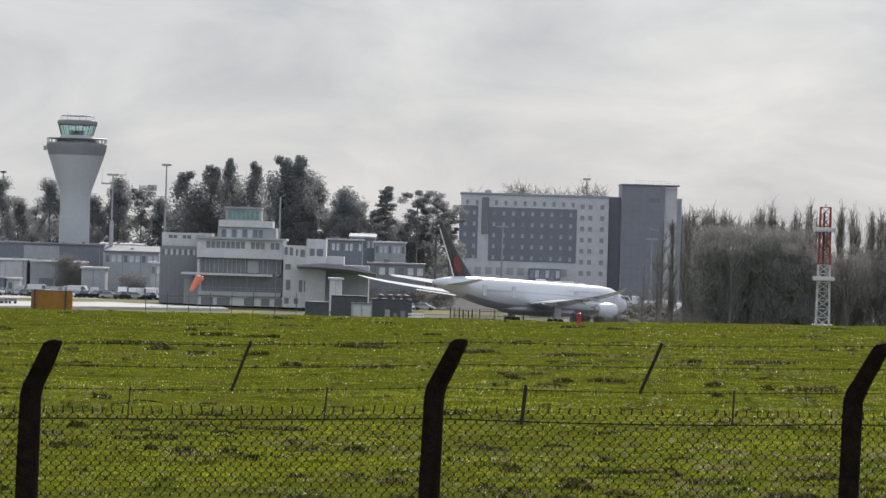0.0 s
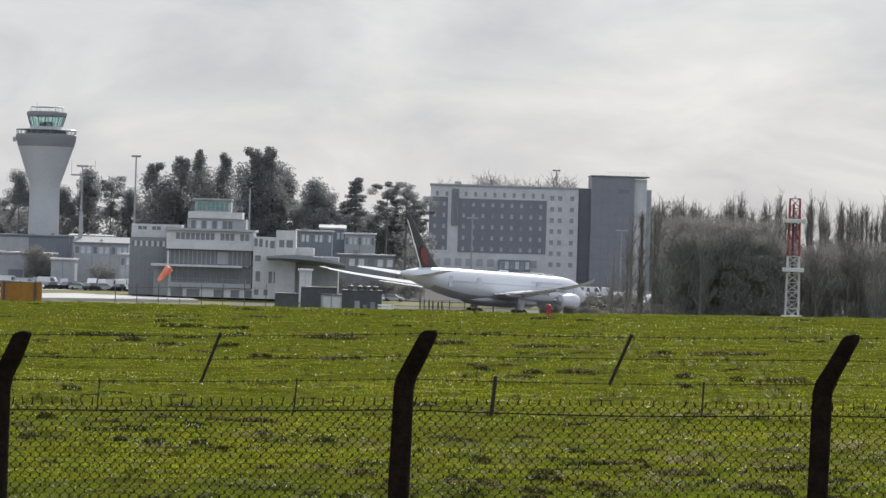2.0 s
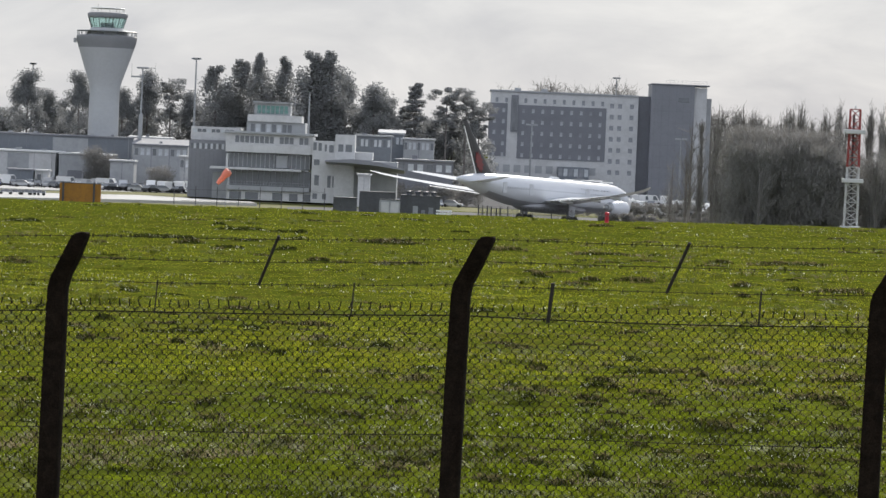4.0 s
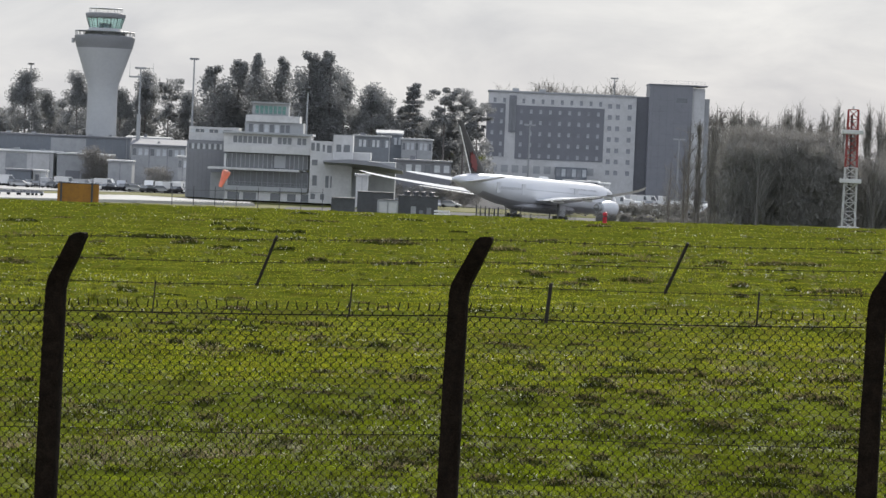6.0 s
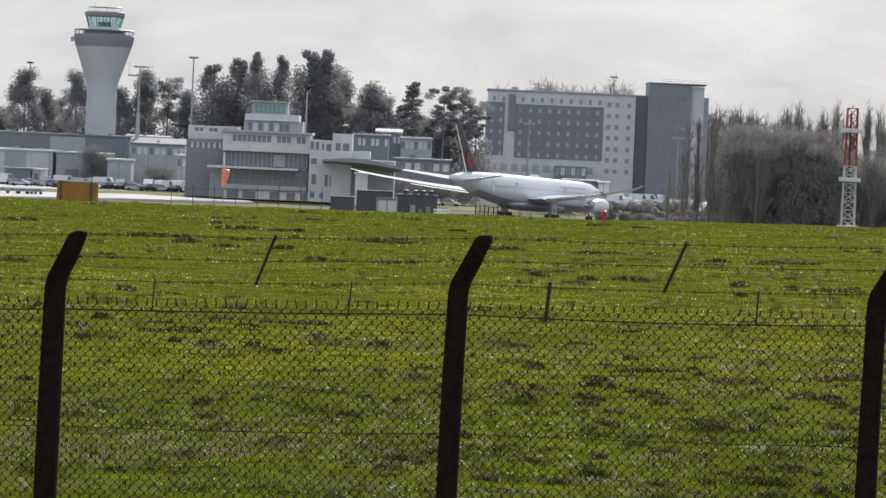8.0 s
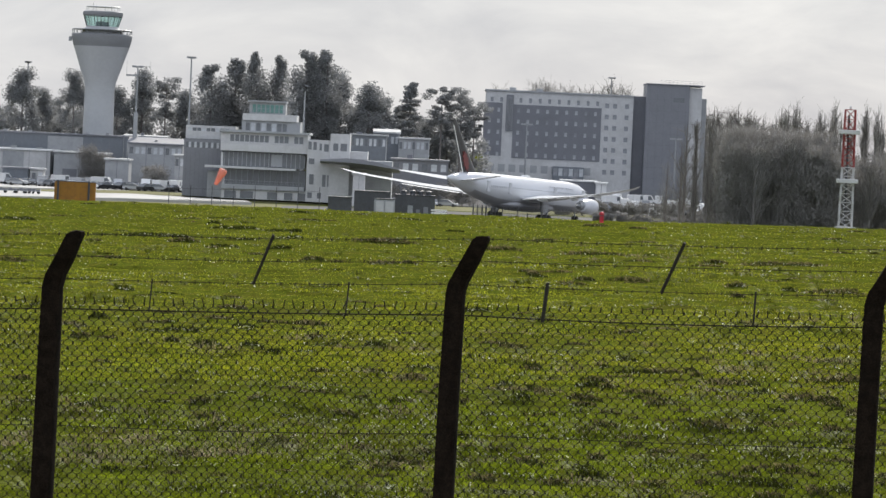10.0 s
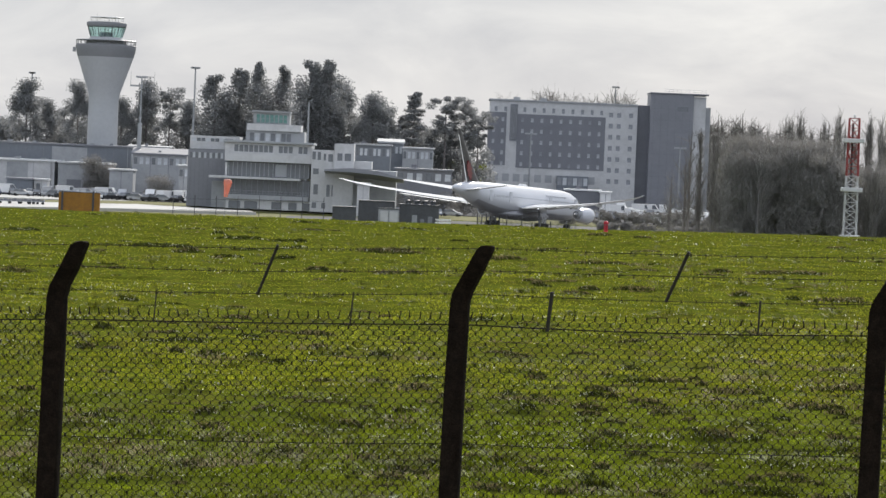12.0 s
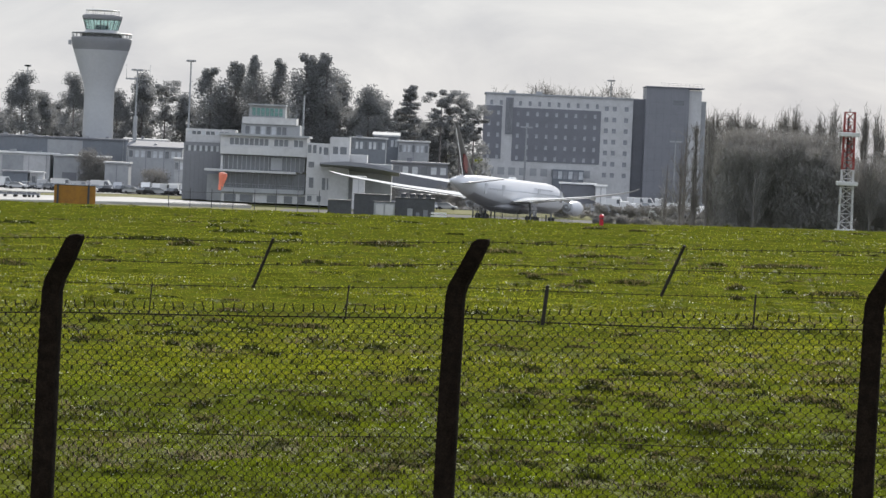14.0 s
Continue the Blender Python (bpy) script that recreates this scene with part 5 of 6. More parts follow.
light_column(21.77, 1040, 19.26, 1.2, "grey lighting column before the hotel")
light_column(58.78, 1000, 16.98, 1.2, "grey lighting column before the hotel")
light_column(48.50, 1160, 34.80, 0.8, "tall lighting column behind the hotel")
light_column(-106.69, 1010, 29.13, 0.5, "slim lighting column among the trees")


# ---- cabins and security fence behind the crest ----
def cabin(name, label, b, y, depth, material, category="cabin"):
    x0, x1, z0, z1 = b
    g = float(ground_z((x0 + x1) / 2, y)) - 0.1
    c = thing(name, label, category)
    slab_part(c, "wall", x0, x1, y, y + depth, g, z1, material)
    part("roof", solid(x0 - 0.06, x1 + 0.06, y - 0.08, y + depth + 0.08, z1, z1 + 0.09), CABIN_STEEL, c)
    n = max(2, int((x1 - x0) / 0.6))
    for k in range(n + 1):
        x = x0 + (x1 - x0) * k / n
        part("rib", solid(x - 0.03, x + 0.03, y - 0.03, y, g + 0.2, z1 - 0.08), material, c)
    return c


cabin("steel_container", "dark grey ribbed steel container", (-11.91, -9.45, 4.32, 6.30), 420, 2.4, CABIN_STEEL, "container")
cabin("steel_container", "tall dark steel plant enclosure", (-9.42, -5.54, 4.13, 6.91), 432, 2.4, CABIN_STEEL, "container")
c = cabin("utility_cabinet", "pale double-door utility cabinet", (-7.05, -4.87, 4.10, 6.28), 422, 1.2, GREY_WALL, "cabinet")
x0, x1, z0, z1 = -6.87, -6.03, 4.32, 6.08
part("cabinet_door", solid(x0, x1, 421.9, 421.95, z0, z1), WHITE_WALL, c)
part("cabinet_door", solid(x0 + 1.0, x1 + 1.05, 421.9, 421.95, z0, z1), WHITE_WALL, c)
c = cabin("generator_unit", "dark blue generator housing with access panels", (-4.82, -0.64, 4.25, 6.79), 424, 2.4, CABIN_STEEL, "generator")
for px, w, h, material in ((729, 0.55, 1.0, GREY_WALL), (744, 0.4, 0.6, MID_CLAD), (757, 0.5, 0.9, MID_CLAD)):
    x = -4.83 + (px - 707) * 0.0606
    part("access_panel", solid(x, x + w, 423.9, 423.96, 4.73, 4.73 + h), material, c)
for px in (722, 738, 752, 766):
    x = -4.88 + (px - 707) * 0.0606
    part("roof_vent", turned([(0, 0.28), (0.25, 0.28), (0.28, 0.36), (0.4, 0.36), (0.48, 0.1)], 12, "Z", (x, 425, 6.79 + 0.09)), CABIN_STEEL, c)
b = thing("road_barrier", "low white double-rail barrier", "barrier")
for py in (388, 393):
    z = 5.47 - (py - 388) * 0.06
    part("barrier_rail", solid(-0.97, 0.69, 415, 415.06, z - 0.08, z + 0.08), WHITE_PAINT, b)
for px in (774, 785, 795):
    x = -0.97 + (px - 770) * 0.0593
    part("barrier_post", solid(x - 0.05, x + 0.05, 415.06, 415.14, float(ground_z(x, 415)) - 0.1, 5.59), STEEL, b)

sf = thing("security_fence", "thin dark steel posts of an inner fence", "fence")
for px, py in ((845, 376), (853, 378), (861, 377), (868, 379), (877, 380), (884, 378), (897, 376), (924, 375), (942, 384), (975, 380)):
    x, z = 3.32 + (px - 845) * 0.0571, 6.33 + (380 - py) * 0.0571 - 0.0026 * (px - 845)
    part("post", tube(bmesh.new(), (x, 400, float(ground_z(x, 400)) - 0.2), (x, 400, z), 0.055, n=6), DARK_METAL, sf)
pale = mesh_of("pale", tube(bmesh.new(), (0, 0, -2.6), (0, 0, 0), 0.018, n=4), DARK_METAL)
for k in range(78):
    x = 3.4 + 0.13 * k
    ob = new("pale", pale)
    ob.parent = sf
    ob.location = (x, 400, 6.25 + 0.014 * (x - 3.3) - 0.05 * (k % 3))
for lift in (0.1, 0.8):
    x0, x1 = 3.32, 10.74
    part("line_wire", tube(bmesh.new(), (x0, 400, 6.44 - lift), (x1, 400, 6.55 - lift), 0.012, n=4), DARK_METAL, sf)


af = thing("apron_fence", "slim grey posts of the apron fence before the terminal", "fence")
for k in range(8):
    x = -47.4 + 3.75 * k
    g = float(ground_z(x, 690))
    part("post", tube(bmesh.new(), (x, 690, g - 0.2), (x, 690, 3.5 + 0.1 * k), 0.07, 0.06, 6), DARK_METAL, af)
for z in (0.3, 0.85):
    part("rail", tube(bmesh.new(), (-47.4, 690, 3.4 * z), (-21.15, 690, 4.1 * z), 0.025, n=4), DARK_METAL, af)


# ---- airfield furniture on the field ----
def airfield_sign():
    x0, x1, z0, z1 = -29.31, -26.19, 6.5, 8.18
    s = thing("airfield_sign", "back of an orange-brown boxed airfield sign", "sign", (0, 0, 0))
    bm = solid(x0, x1, 300, 300.45, z0, z1)
    bmesh.ops.bevel(bm, geom=bm.edges[:], offset=0.03, segments=2, affect="EDGES")
    part("cabinet", bm, ORANGE, s, "faded orange sheet-metal cabinet")
    for x in (x0 + 0.28, x1 - 0.5):
        part("strut", solid(x - 0.07, x + 0.07, 299.9, 300, z0 - 0.6, z1 + 0.12), DARK_METAL, s)
        part("foot", solid(x - 0.15, x + 0.15, 299.8, 300.6, float(ground_z(x, 300)) - 0.1, z0 - 0.3), CONCRETE, s)
    part("top_trim", solid(x0 - 0.02, x1 + 0.02, 299.97, 300.48, z1, z1 + 0.04), DARK_METAL, s)


airfield_sign()


def beacon():
    x, y = 10.22, 250.0
    g = float(ground_z(x, y))
    b = thing("marker_beacon", "red cylindrical airfield obstruction marker", "beacon", (x, y, g))
    part("column", turned([(-0.1, 0.16), (0.05, 0.16), (0.08, 0.13), (0.48, 0.13), (0.50, 0.15)], 18), BEACON_RED, b, smooth=True)
    part("lens", turned([(0.50, 0.15), (0.54, 0.155), (0.66, 0.15), (0.72, 0.09), (0.74, 0.01)], 18), BEACON_RED, b, "red lamp lens", smooth=True)
    part("collar", turned([(0.46, 0.155), (0.47, 0.17), (0.50, 0.17), (0.51, 0.155)], 18), DARK_METAL, b)


beacon()


def lattice_mast():
    x, y = 32.79, 320.0
    g = float(ground_z(x, y)) - 0.2
    top = 16.61
    m = thing("lattice_mast", "red and white lattice antenna mast with platforms", "antenna mast", (x, y, 0))
    z_red = 11.94
    z_low = 7.68
    half = lambda z: 0.52 - 0.12 * (z - z_low) / (top - z_low)
    corners = [(-1, -1), (1, -1), (1, 1), (-1, 1)]
    bands = [(z_low - 0.75, z_low, MAST_WHITE), (z_low, z_red, MAST_WHITE), (z_red, top, RED_PAINT)]
    for za, zb, paint in bands:
        for sx, sy in corners:
            part("leg", tube(bmesh.new(), (sx * half(za), sy * half(za), za), (sx * half(zb), sy * half(zb), zb), 0.045, n=6), paint, m)
        n = max(1, round((zb - za) / 0.72))
        for k in range(n):
            a, b = za + (zb - za) * k / n, za + (zb - za) * (k + 1) / n
            for c in range(4):
                p, q = corners[c], corners[(c + 1) % 4]
                if k % 2:
                    p, q = q, p
                part("brace", tube(bmesh.new(), (p[0] * half(a), p[1] * half(a), a), (q[0] * half(b), q[1] * half(b), b), 0.035, n=4), paint, m)
                part("brace", tube(bmesh.new(), (p[0] * half(b), p[1] * half(b), b), (q[0] * half(b), q[1] * half(b), b), 0.03, n=4), paint, m)
    for z in (14.63, 10.66):
        bm = solid(-0.82, 0.82, -0.7, 0.7, z, z + 0.34)
        bmesh.ops.bevel(bm, geom=bm.edges[:], offset=0.04, segments=1, affect="EDGES")
        part("antenna_box", bm, WHITE_WALL, m, "white boxed antenna platform")
    part("base_cabinet", solid(-0.8, 0.8, -0.6, 0.8, g, 7.14), WHITE_WALL, m, "white equipment cabinet")
    part("obstruction_lamp", turned([(top, 0.07), (top + 0.1, 0.1), (top + 0.25, 0.09), (top + 0.32, 0.02)], 10), WHITE_PAINT, m)
    part("cable_tray", solid(-0.12, 0.05, half(z_low) + 0.02, half(z_low) + 0.1, g, top - 0.4), DARK_METAL, m)


lattice_mast()


# ---- windsock: pole, and a sock in rigid tapering pieces ----
def windsock():
    x, y = -35.72, 640.0
    base = float(ground_z(x, y))
    w = thing("windsock_pole", "slim windsock pole on the grass", "windsock", (x, y, base))
    top = 6.93 - base
    part("pole", tube(bmesh.new(), (0, 0, -0.1), (0.35, 0, top + 0.2), 0.07, 0.05, 8), STEEL, w)
    part("hoop", turned([(top - 0.03, 0.5), (top, 0.54), (top + 0.03, 0.5)], 16, "Z", (0.45, 0, 0)), STEEL, w)
    sock = thing("windsock", "faded orange fabric windsock hanging and swaying", "windsock", (x + 0.45, y, base + top))
    part("mouth_piece", turned([(0.12, 0.25), (0.0, 0.62), (-0.3, 0.70), (-0.9, 0.62), (-1.25, 0.52)], 18), SOCK, sock, smooth=True)
    tail = part("tail_piece", turned([(0.1, 0.5), (-0.3, 0.50), (-1.0, 0.40), (-1.7, 0.30), (-1.75, 0.05)], 18), SOCK, sock, smooth=True)
    return sock, tail


sock, sock_tail = windsock()


# ---- trees ----
def leaf_cloud(centres, spreads, per, size, rng, width=0.55, upright=0.0):
    """Small turned leaf pieces scattered round the given centres."""
    c = np.repeat(np.array(centres), per, 0)
    s = np.repeat(np.array(spreads), per, 0)
    p = c + np.clip(rng.normal(size=c.shape), -1.7, 1.7) * s * 0.62
    a, b = rng.normal(size=p.shape) + np.array((0, 0, upright)), rng.normal(size=p.shape)
    a /= np.linalg.norm(a, axis=1)[:, None]
    b -= a * (a * b).sum(1)[:, None]
    b /= np.linalg.norm(b, axis=1)[:, None]
    k = size * rng.uniform(0.5, 1.3, (len(p), 1))
    a, b = a * k, b * k * width
    v = np.stack([p - a, p + b, p + a, p - b], 1).reshape(-1, 3)
    return v, np.arange(len(v)).reshape(-1, 4)


def limbs(bm, height, base_r, rng, count, reach, low=0.35, up=0.25):
    tube(bm, (0, 0, -0.3), (0.15, 0, height * 0.5), base_r, base_r * 0.7, 8)
    tube(bm, (0.15, 0, height * 0.5), (0, 0.1, height * 0.95), base_r * 0.7, base_r * 0.15, 7)
    for k in range(count):
        z = height * (low + (0.92 - low) * k / count)
        a = rng.uniform(0, 6.28)
        r = reach * rng.uniform(0.6, 1.0)
        tube(bm, (0, 0, z), (r * math.cos(a), r * math.sin(a), z + r * up), base_r * 0.28, base_r * 0.06, 5)


def evergreen(name, kind, height, radius, seed, label):
    """kind: column, dome, tiered or flat crown."""
    rng = np.random.default_rng(seed)
    pick = random.Random(seed)
    t = thing(name, label, "tree", (0, 0, -200))
    bm = bmesh.new()
    limbs(bm, height, 0.38, pick, 14 if kind == "tiered" else 9, radius * 0.8, 0.45 if kind in ("flat", "tiered") else 0.2)
    part("trunk", bm, BARK, t)
    cs, ss = [], []
    if kind == "column":
        for k in range(46):
            u = k / 45
            r = radius * (0.95 + 0.35 * math.sin(u * 3.1)) * (1 - 0.5 * max(0, u - 0.78) / 0.22)
            a = pick.uniform(0, 6.28)
            cs.append((r * 0.62 * math.cos(a), r * 0.62 * math.sin(a), height * (0.16 + 0.78 * u)))
            ss.append((r * 0.6, r * 0.6, r * 0.62))
    elif kind == "dome":
        for k in range(60):
            a, e = pick.uniform(0, 6.28), pick.uniform(-0.35, 1.5)
            q = pick.uniform(0.5, 0.95)
            cs.append((radius * q * math.cos(a) * math.cos(e), radius * q * math.sin(a) * math.cos(e), height * 0.55 + height * 0.42 * q * math.sin(e)))
            f = pick.uniform(0.24, 0.4) * radius
            ss.append((f, f, f * 0.8))
    elif kind == "tiered":
        for k in range(16):
            u = k / 15
            z = height * (0.42 + 0.55 * u)
            r = radius * (1.0 - 0.72 * u) * pick.uniform(0.6, 1.15)
            for j in range(4):
                a = pick.uniform(0, 6.28)
                cs.append((r * 0.7 * math.cos(a), r * 0.7 * math.sin(a), z + pick.uniform(-0.4, 0.4)))
                ss.append((r * 0.42 + 0.3, r * 0.42 + 0.3, 0.4))
    else:
        for k in range(32):
            a, q = pick.uniform(0, 6.28), math.sqrt(pick.random())
            z = height * pick.uniform(0.58, 0.97)
            cs.append((radius * q * math.cos(a), radius * q * math.sin(a), z + pick.uniform(-0.5, 0.5)))
            f = pick.uniform(0.7, 1.9)
            ss.append((f, f, f * 0.55))
    v, f = leaf_cloud(cs, ss, (7000 if kind == "flat" else 13000) // len(cs), 0.27, rng)
    ob = new("crown", mesh_arrays("crown", v, f, HAZED_PINE))
    ob.parent = t
    tagged(ob, "needle clumps with gaps, greyed to imitate haze", kind="stuff")
    return t


MODELS = {}


def plant(kind, px_x, y, top, radius, label):
    """Place a copy of the nearest model of that kind, scaled to its height and girth."""
    base = float(ground_z(px_x, y))
    h = top - base
    variant = (kind, int(abs(px_x * 7)) % 3)
    if variant not in MODELS:
        MODELS[variant] = evergreen("evergreen_tree", kind, 30.0, {"column": 2.6, "dome": 5.0, "tiered": 4.2, "flat": 4.6}[kind], 10 + len(MODELS), label)
    src = MODELS[variant]
    ob = copy_thing(src, pose(px_x, y, base, 0, 0, (px_x * 37) % 360))
    k = 1.02 * radius / {"column": 2.6, "dome": 5.0, "tiered": 4.2, "flat": 4.6}[kind]
    ob.scale = (k, k, h / 28.8)
    tagged(ob, label, "tree", "evergreens behind the airport")


PINES = [("dome", -107.82, 1010, 28.22, 4.2), ("dome", -103.55, 1020, 23.37, 3.4), ("dome", -93.60, 1000, 28.08, 3.4),
         ("dome", -115.64, 1030, 17.53, 4.0), ("dome", -121.33, 1030, 19.48, 4.5), ("dome", -101.43, 1040, 20.51, 4.0),
         ("dome", -83.39, 1010, 24.56, 3.4), ("dome", -77.59, 1015, 28.53, 3.8), ("flat", -70.84, 1005, 26.20, 3.6),
         ("dome", -66.70, 1020, 24.46, 4.0), ("column", -59.24, 1000, 30.36, 3.1), ("column", -53.14, 1005, 32.17, 2.9),
         ("column", -47.81, 1000, 33.88, 2.3), ("column", -42.44, 1002, 33.31, 2.4), ("column", -34.78, 990, 34.65, 3.1),
         ("column", -29.83, 990, 34.88, 3.0), ("dome", -32.26, 995, 30.19, 5.5), ("dome", -26.16, 1000, 29.43, 3.6),
         ("dome", -18.89, 985, 26.94, 5.0), ("dome", -14.86, 990, 23.81, 3.6), ("tiered", -8.75, 1000, 27.36, 4.0),
         ("flat", -0.85, 1005, 26.93, 4.2), ("flat", 4.36, 1010, 26.38, 4.0), ("tiered", -11.31, 1010, 21.62, 4.0),
         ("flat", 7.72, 1015, 23.69, 3.6), ("dome", -21.90, 995, 21.41, 5.0), ("dome", -55.55, 1010, 22.93, 5.5),
         ("dome", -46.93, 1010, 24.05, 6.0), ("dome", -39.63, 1010, 22.93, 5.5), ("dome", -90.36, 1030, 19.41, 6.0), ("dome", -4.92, 1020, 19.97, 4.2), ("dome", 0.95, 1025, 19.40, 4.5)]
NAMES = {"dome": "dark rounded evergreen tree behind the airport", "column": "tall dark columnar evergreen tree", "tiered": "open tiered conifer with drooping branches", "flat": "flat-topped pine with bare upper trunk"}
for kind, x, y, top, r in PINES:
    plant(kind, x, y, top, r, NAMES[kind])
for ob in MODELS.values():
    for o in (*ob.children_recursive, ob):
        bpy.data.objects.remove(o)


def bare_tree_mesh(height, spread, limbs_n, twigs_n, seed, upright):
    """Winter tree: trunk, rising limbs, fine twigs as three-sided slivers."""
    r = random.Random(seed)
    trunk = bmesh.new()
    tube(trunk, (0, 0, -0.3), (0, 0, height * 0.55), height * 0.016, height * 0.010, 7)
    tube(trunk, (0, 0, height * 0.55), (0.1, 0, height), height * 0.010, height * 0.001, 6)
    verts, faces = [], []

    def sliver(p, q, a, b):
        d = (q - p).normalized()
        u = d.orthogonal().normalized()
        w = d.cross(u)
        i = len(verts)
        for e, k in ((p, a), (q, b)):
            verts.extend([e + u * k, e - u * k * 0.5 + w * k * 0.87, e - u * k * 0.5 - w * k * 0.87])
        for k in range(3):
            j = (k + 1) % 3
            faces.append((i + k, i + j, i + 3 + j, i + 3 + k))

    ends = []
    for k in range(limbs_n):
        z = height * r.uniform(0.15, 0.85)
        a = r.uniform(0, 6.28)
        out = spread * r.uniform(0.4, 1.0) * (1.1 - 0.6 * z / height)
        p = Vector((0, 0, z))
        q = p + Vector((out * math.cos(a), out * math.sin(a), out * upright * r.uniform(0.7, 1.3)))
        sliver(p, q, height * 0.004, height * 0.0015)
        ends.append((p, q))
    for k in range(twigs_n):
        p, q = r.choice(ends)
        s = p.lerp(q, r.uniform(0.25, 1.0))
        ln = height * r.uniform(0.05, 0.13)
        d = Vector((r.uniform(-1, 1), r.uniform(-1, 1), upright * r.uniform(0.2, 1.2))).normalized()
        e = s + d * ln
        sliver(s, e, 0.032, 0.010)
        for _ in range(1):
            s2 = s.lerp(e, r.uniform(0.3, 0.9))
            d2 = (d + Vector((r.uniform(-0.8, 0.8), r.uniform(-0.8, 0.8), r.uniform(-0.2, 0.7)))).normalized()
            sliver(s2, s2 + d2 * ln * 0.6, 0.022, 0.008)
    return mesh_of("trunk", trunk, BARK), mesh_arrays("twig_crown", np.array([tuple(v) for v in verts]), np.array(faces), TWIG)


BARE = {}


def bare_tree(style, x, y, top, label, group):
    base = float(ground_z(x, y))
    key = (style, int(abs(x * 11)) % 4)
    if key not in BARE:
        BARE[key] = bare_tree_mesh(16.0, *{"poplar": (0.6, 44, 190), "round": (3.8, 70, 520), "thicket": (3.2, 70, 300), "sparse": (2.6, 22, 150)}[style], 40 + len(BARE), {"poplar": 4.2, "round": 1.0, "thicket": 1.7, "sparse": 1.6}[style])
    t = thing("bare_tree", label, "tree", (x, y, base), group, (x * 53) % 360)
    for nm, me in zip(("trunk", "twig_crown"), BARE[key]):
        ob = new(nm, me)
        ob.parent = t
        if nm == "twig_crown":
            ob["kind"] = "stuff"
    k = (top - base) / 16.0
    t.scale = (k, k, k)


grove = random.Random(12)
for k in range(84):
    px = 1256 + k * 5.4 + grove.uniform(-5, 5)
    D = 560 + grove.uniform(-25, 45)
    x = 37.69 + (px - 1262) * 0.08 * D / 560
    top = 19.4 + grove.uniform(-2.0, 1.2) + (0 if px > 1300 else -1.5)
    bare_tree("poplar", x, D, top, "slim bare poplar in a dense winter belt", "poplar belt")
for k in range(28):
    px = 1282 + k * 15 + grove.uniform(-5, 5)
    D = 512 + grove.uniform(-6, 22)
    x = 36.48 + (px - 1282) * 0.0743
    top = 15.55 + grove.uniform(-1.6, 0.8) - (3.0 if px < 1292 else 0)
    if px > 1440:
        top -= 1.6
    bare_tree("thicket", x, D, top, "dense bare multi-stemmed thicket tree", "poplar belt")
for px, py, D in ((1196, 300, 620), (1214, 268, 610), (1240, 230, 640), (1258, 246, 600), (1228, 310, 590), (1180, 345, 600), (1246, 300, 570)):
    x = 35.31 + (px - 1196) * 0.0871 * D / 610
    z = 11.70 + (300 - py) * 0.0871 * D / 610 + 0.0040 * (px - 1196)
    bare_tree("sparse", x, D, z, "leafless young tree near the taxiway", "")
for px, py in ((905, 172), (955, 160), (975, 158), (1000, 160), (1035, 168), (1060, 166), (1090, 158), (1110, 166), (1262, 205), (1280, 208), (1300, 212), (1320, 215), (1345, 214)):
    x = 18.01 + (px - 905) * 0.1657
    z = 30.43 + (172 - py) * 0.1657 + 0.0075 * (px - 905)
    bare_tree("round", x, 1160 + px % 17, z, "rounded leafless tree behind the hotel", "trees behind the hotel")

# low scrub: one tangled mass under the poplars and one along the airport's far edge


def scrub(name, label, spans, per, size, seed, material, width=0.55, upright=0.0):
    r = np.random.default_rng(seed)
    cs, ss = [], []
    for x0, x1, y0, y1, z_top, n, f in spans:
        for _ in range(n):
            x, y = r.uniform(x0, x1), r.uniform(y0, y1)
            g = float(ground_z(x, y))
            cs.append((x, y, g + (z_top - g) * r.uniform(0.0, 0.9) ** 0.8))
            q = f * r.uniform(0.6, 1.3)
            ss.append((q, q, q * 0.8))
    v, f = leaf_cloud(cs, ss, per, size, r, width, upright)
    tagged(new(name, mesh_arrays(name, v, f, material)), label, "shrubs", kind="stuff")


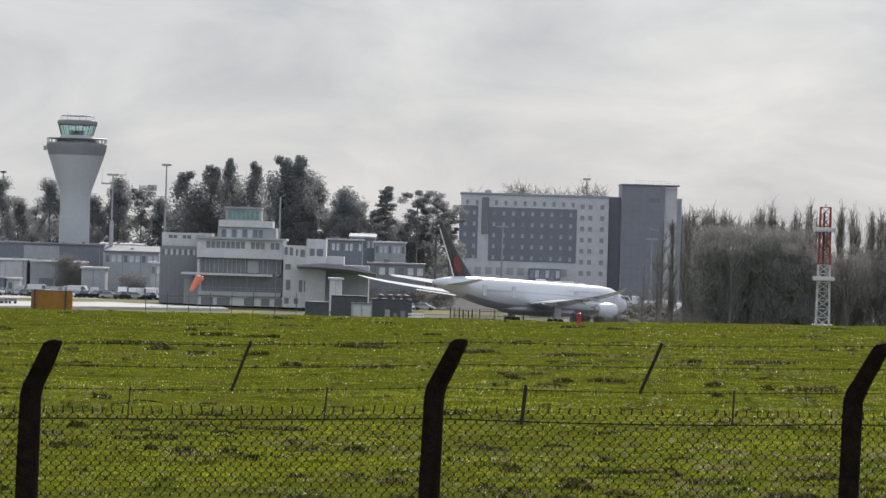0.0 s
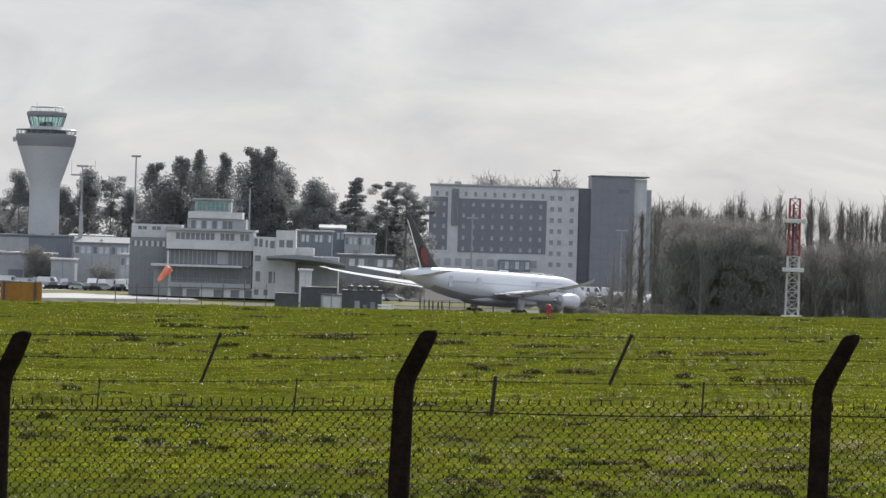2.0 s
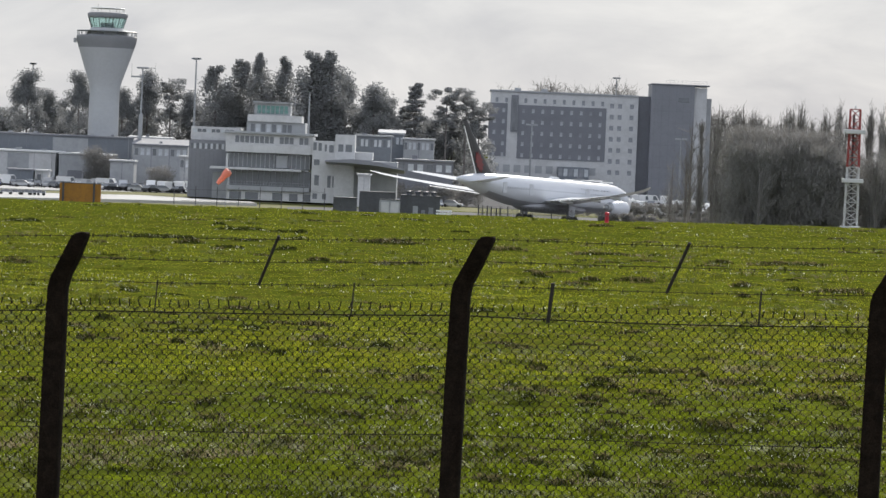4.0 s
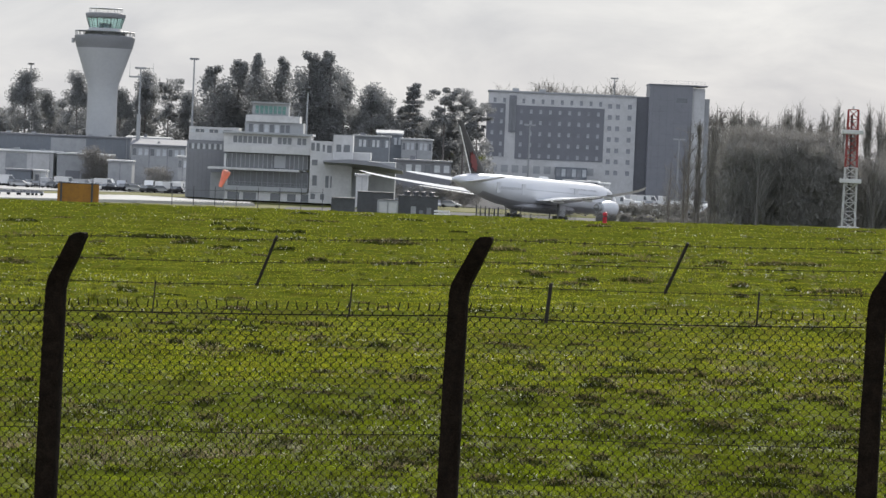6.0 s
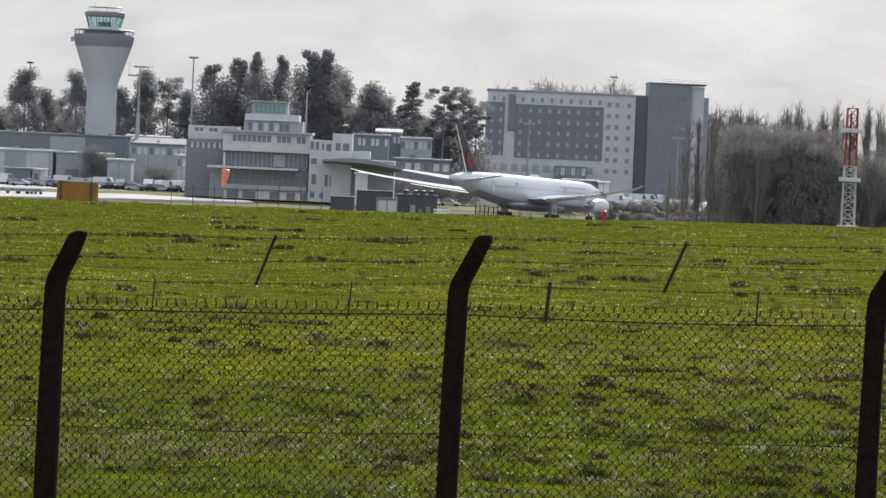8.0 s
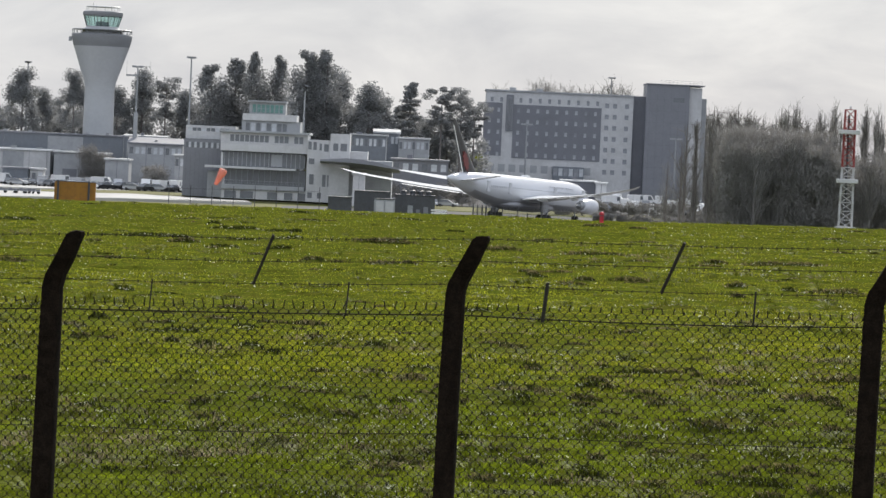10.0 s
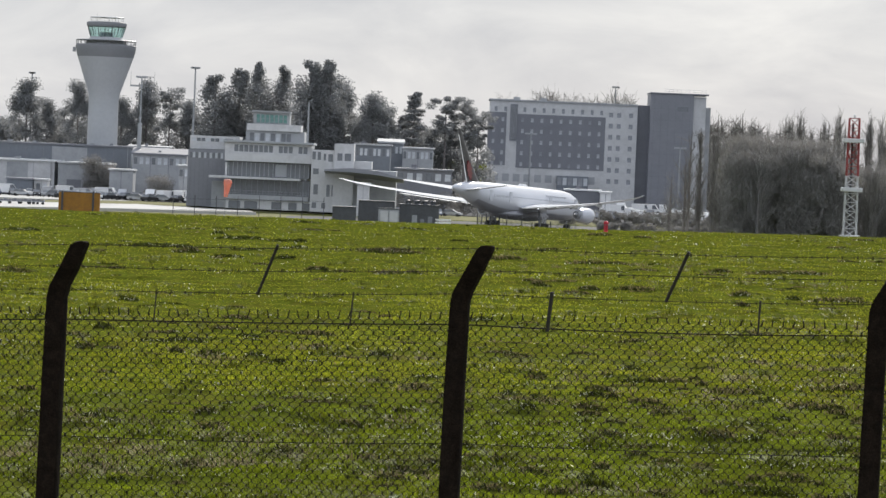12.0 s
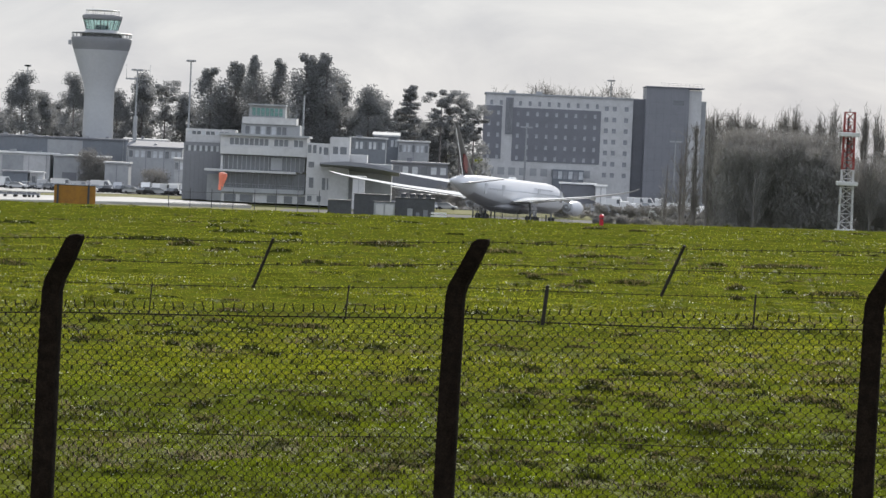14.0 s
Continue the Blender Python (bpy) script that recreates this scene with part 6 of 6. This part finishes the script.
scrub("undergrowth", "dense dark tangled undergrowth beneath bare trees", [(37.2, 50.5, 511, 524, 17.0, 480, 1.4), (36.2, 52.0, 508, 514, 15.0, 360, 1.3), (50.0, 67.5, 510, 524, 14.0, 300, 1.3)], 190, 0.34, 5, SCRUB, 0.12, 1.6)
scrub("far_woods", "evergreen woodland edge behind the airport, greyed to imitate haze", [(-124.25, -34.00, 1015, 1035, 19.0, 420, 1.7), (-34.00, 11.32, 1015, 1035, 15.0, 200, 1.7), (66.0, 118.0, 1165, 1180, 12.0, 190, 2.2), (-6.0, 14.0, 1120, 1130, 10.0, 70, 2.0)], 60, 0.5, 6, HAZED_PINE)
scrub("hedge", "clipped dark hedge by the car park", [(26.90, 49.64, 690, 693, 1.9, 160, 0.5), (23.15, 57.45, 800, 804, 2.6, 170, 0.7), (-64.95, -60.27, 862, 868, 5.0, 40, 1.2), (-80.2, -74.0, 880, 883, 9.0, 90, 1.3), (-10.55, 8.46, 830, 835, 4.0, 90, 1.0)], 110, 0.34, 7, SCRUB, 0.16, 0.8)


# ---- everything that moves ----
PLANE_ROWS = [(0.0, 20.7, 703, 39.9), (1.5, 19.9, 704.8, 38.3), (3.0, 18.9, 707, 36.6), (6.5, 16.5, 712, 32.5), (7.5, 15.8, 713.3, 31.4), (11.0, 13.8, 718.5, 26.6), (12.5, 12.95, 721, 24.3), (14.0, 12.3, 723, 22.2)]

# lean of the windsock from hanging straight down, in degrees, for its mouth piece and its tail piece
SOCK_ROWS = [(0.0, 32, 8), (0.5, 14, 10), (1.0, 16, 10), (1.5, 38, 6), (2.0, 42, 5), (2.5, 32, 6), (3.0, 28, 4), (3.5, 34, 6), (4.0, 40, 6), (4.2, 42, 5), (5.0, 26, 8), (6.0, 20, 8), (6.5, 10, 6), (7.0, 6, 8), (7.5, 8, 6), (8.0, 6, 10), (9.0, 18, 8), (10.0, 26, 8), (10.5, 28, 10), (11.0, 52, 4), (11.5, 48, 5), (12.0, 4, 10), (12.5, 4, 10), (13.0, 16, 8), (13.5, 26, 10), (14.0, 8, 10)]


def motions():
    walk(plane, [(t, pose(x, y, -0.42, 0, 0, 90 - h) @ pose(0, 0, 0, 0.6, 2.0)) for t, x, y, h in PLANE_ROWS])
    here = sock.matrix_basis.translation.copy()
    walk(sock, [(t, pose(*here, 8, a, 0)) for t, a, b in SOCK_ROWS])
    walk(sock_tail, [(t, pose(0, 0, -1.1, 0, b - 6, 0)) for t, a, b in SOCK_ROWS])


motions()
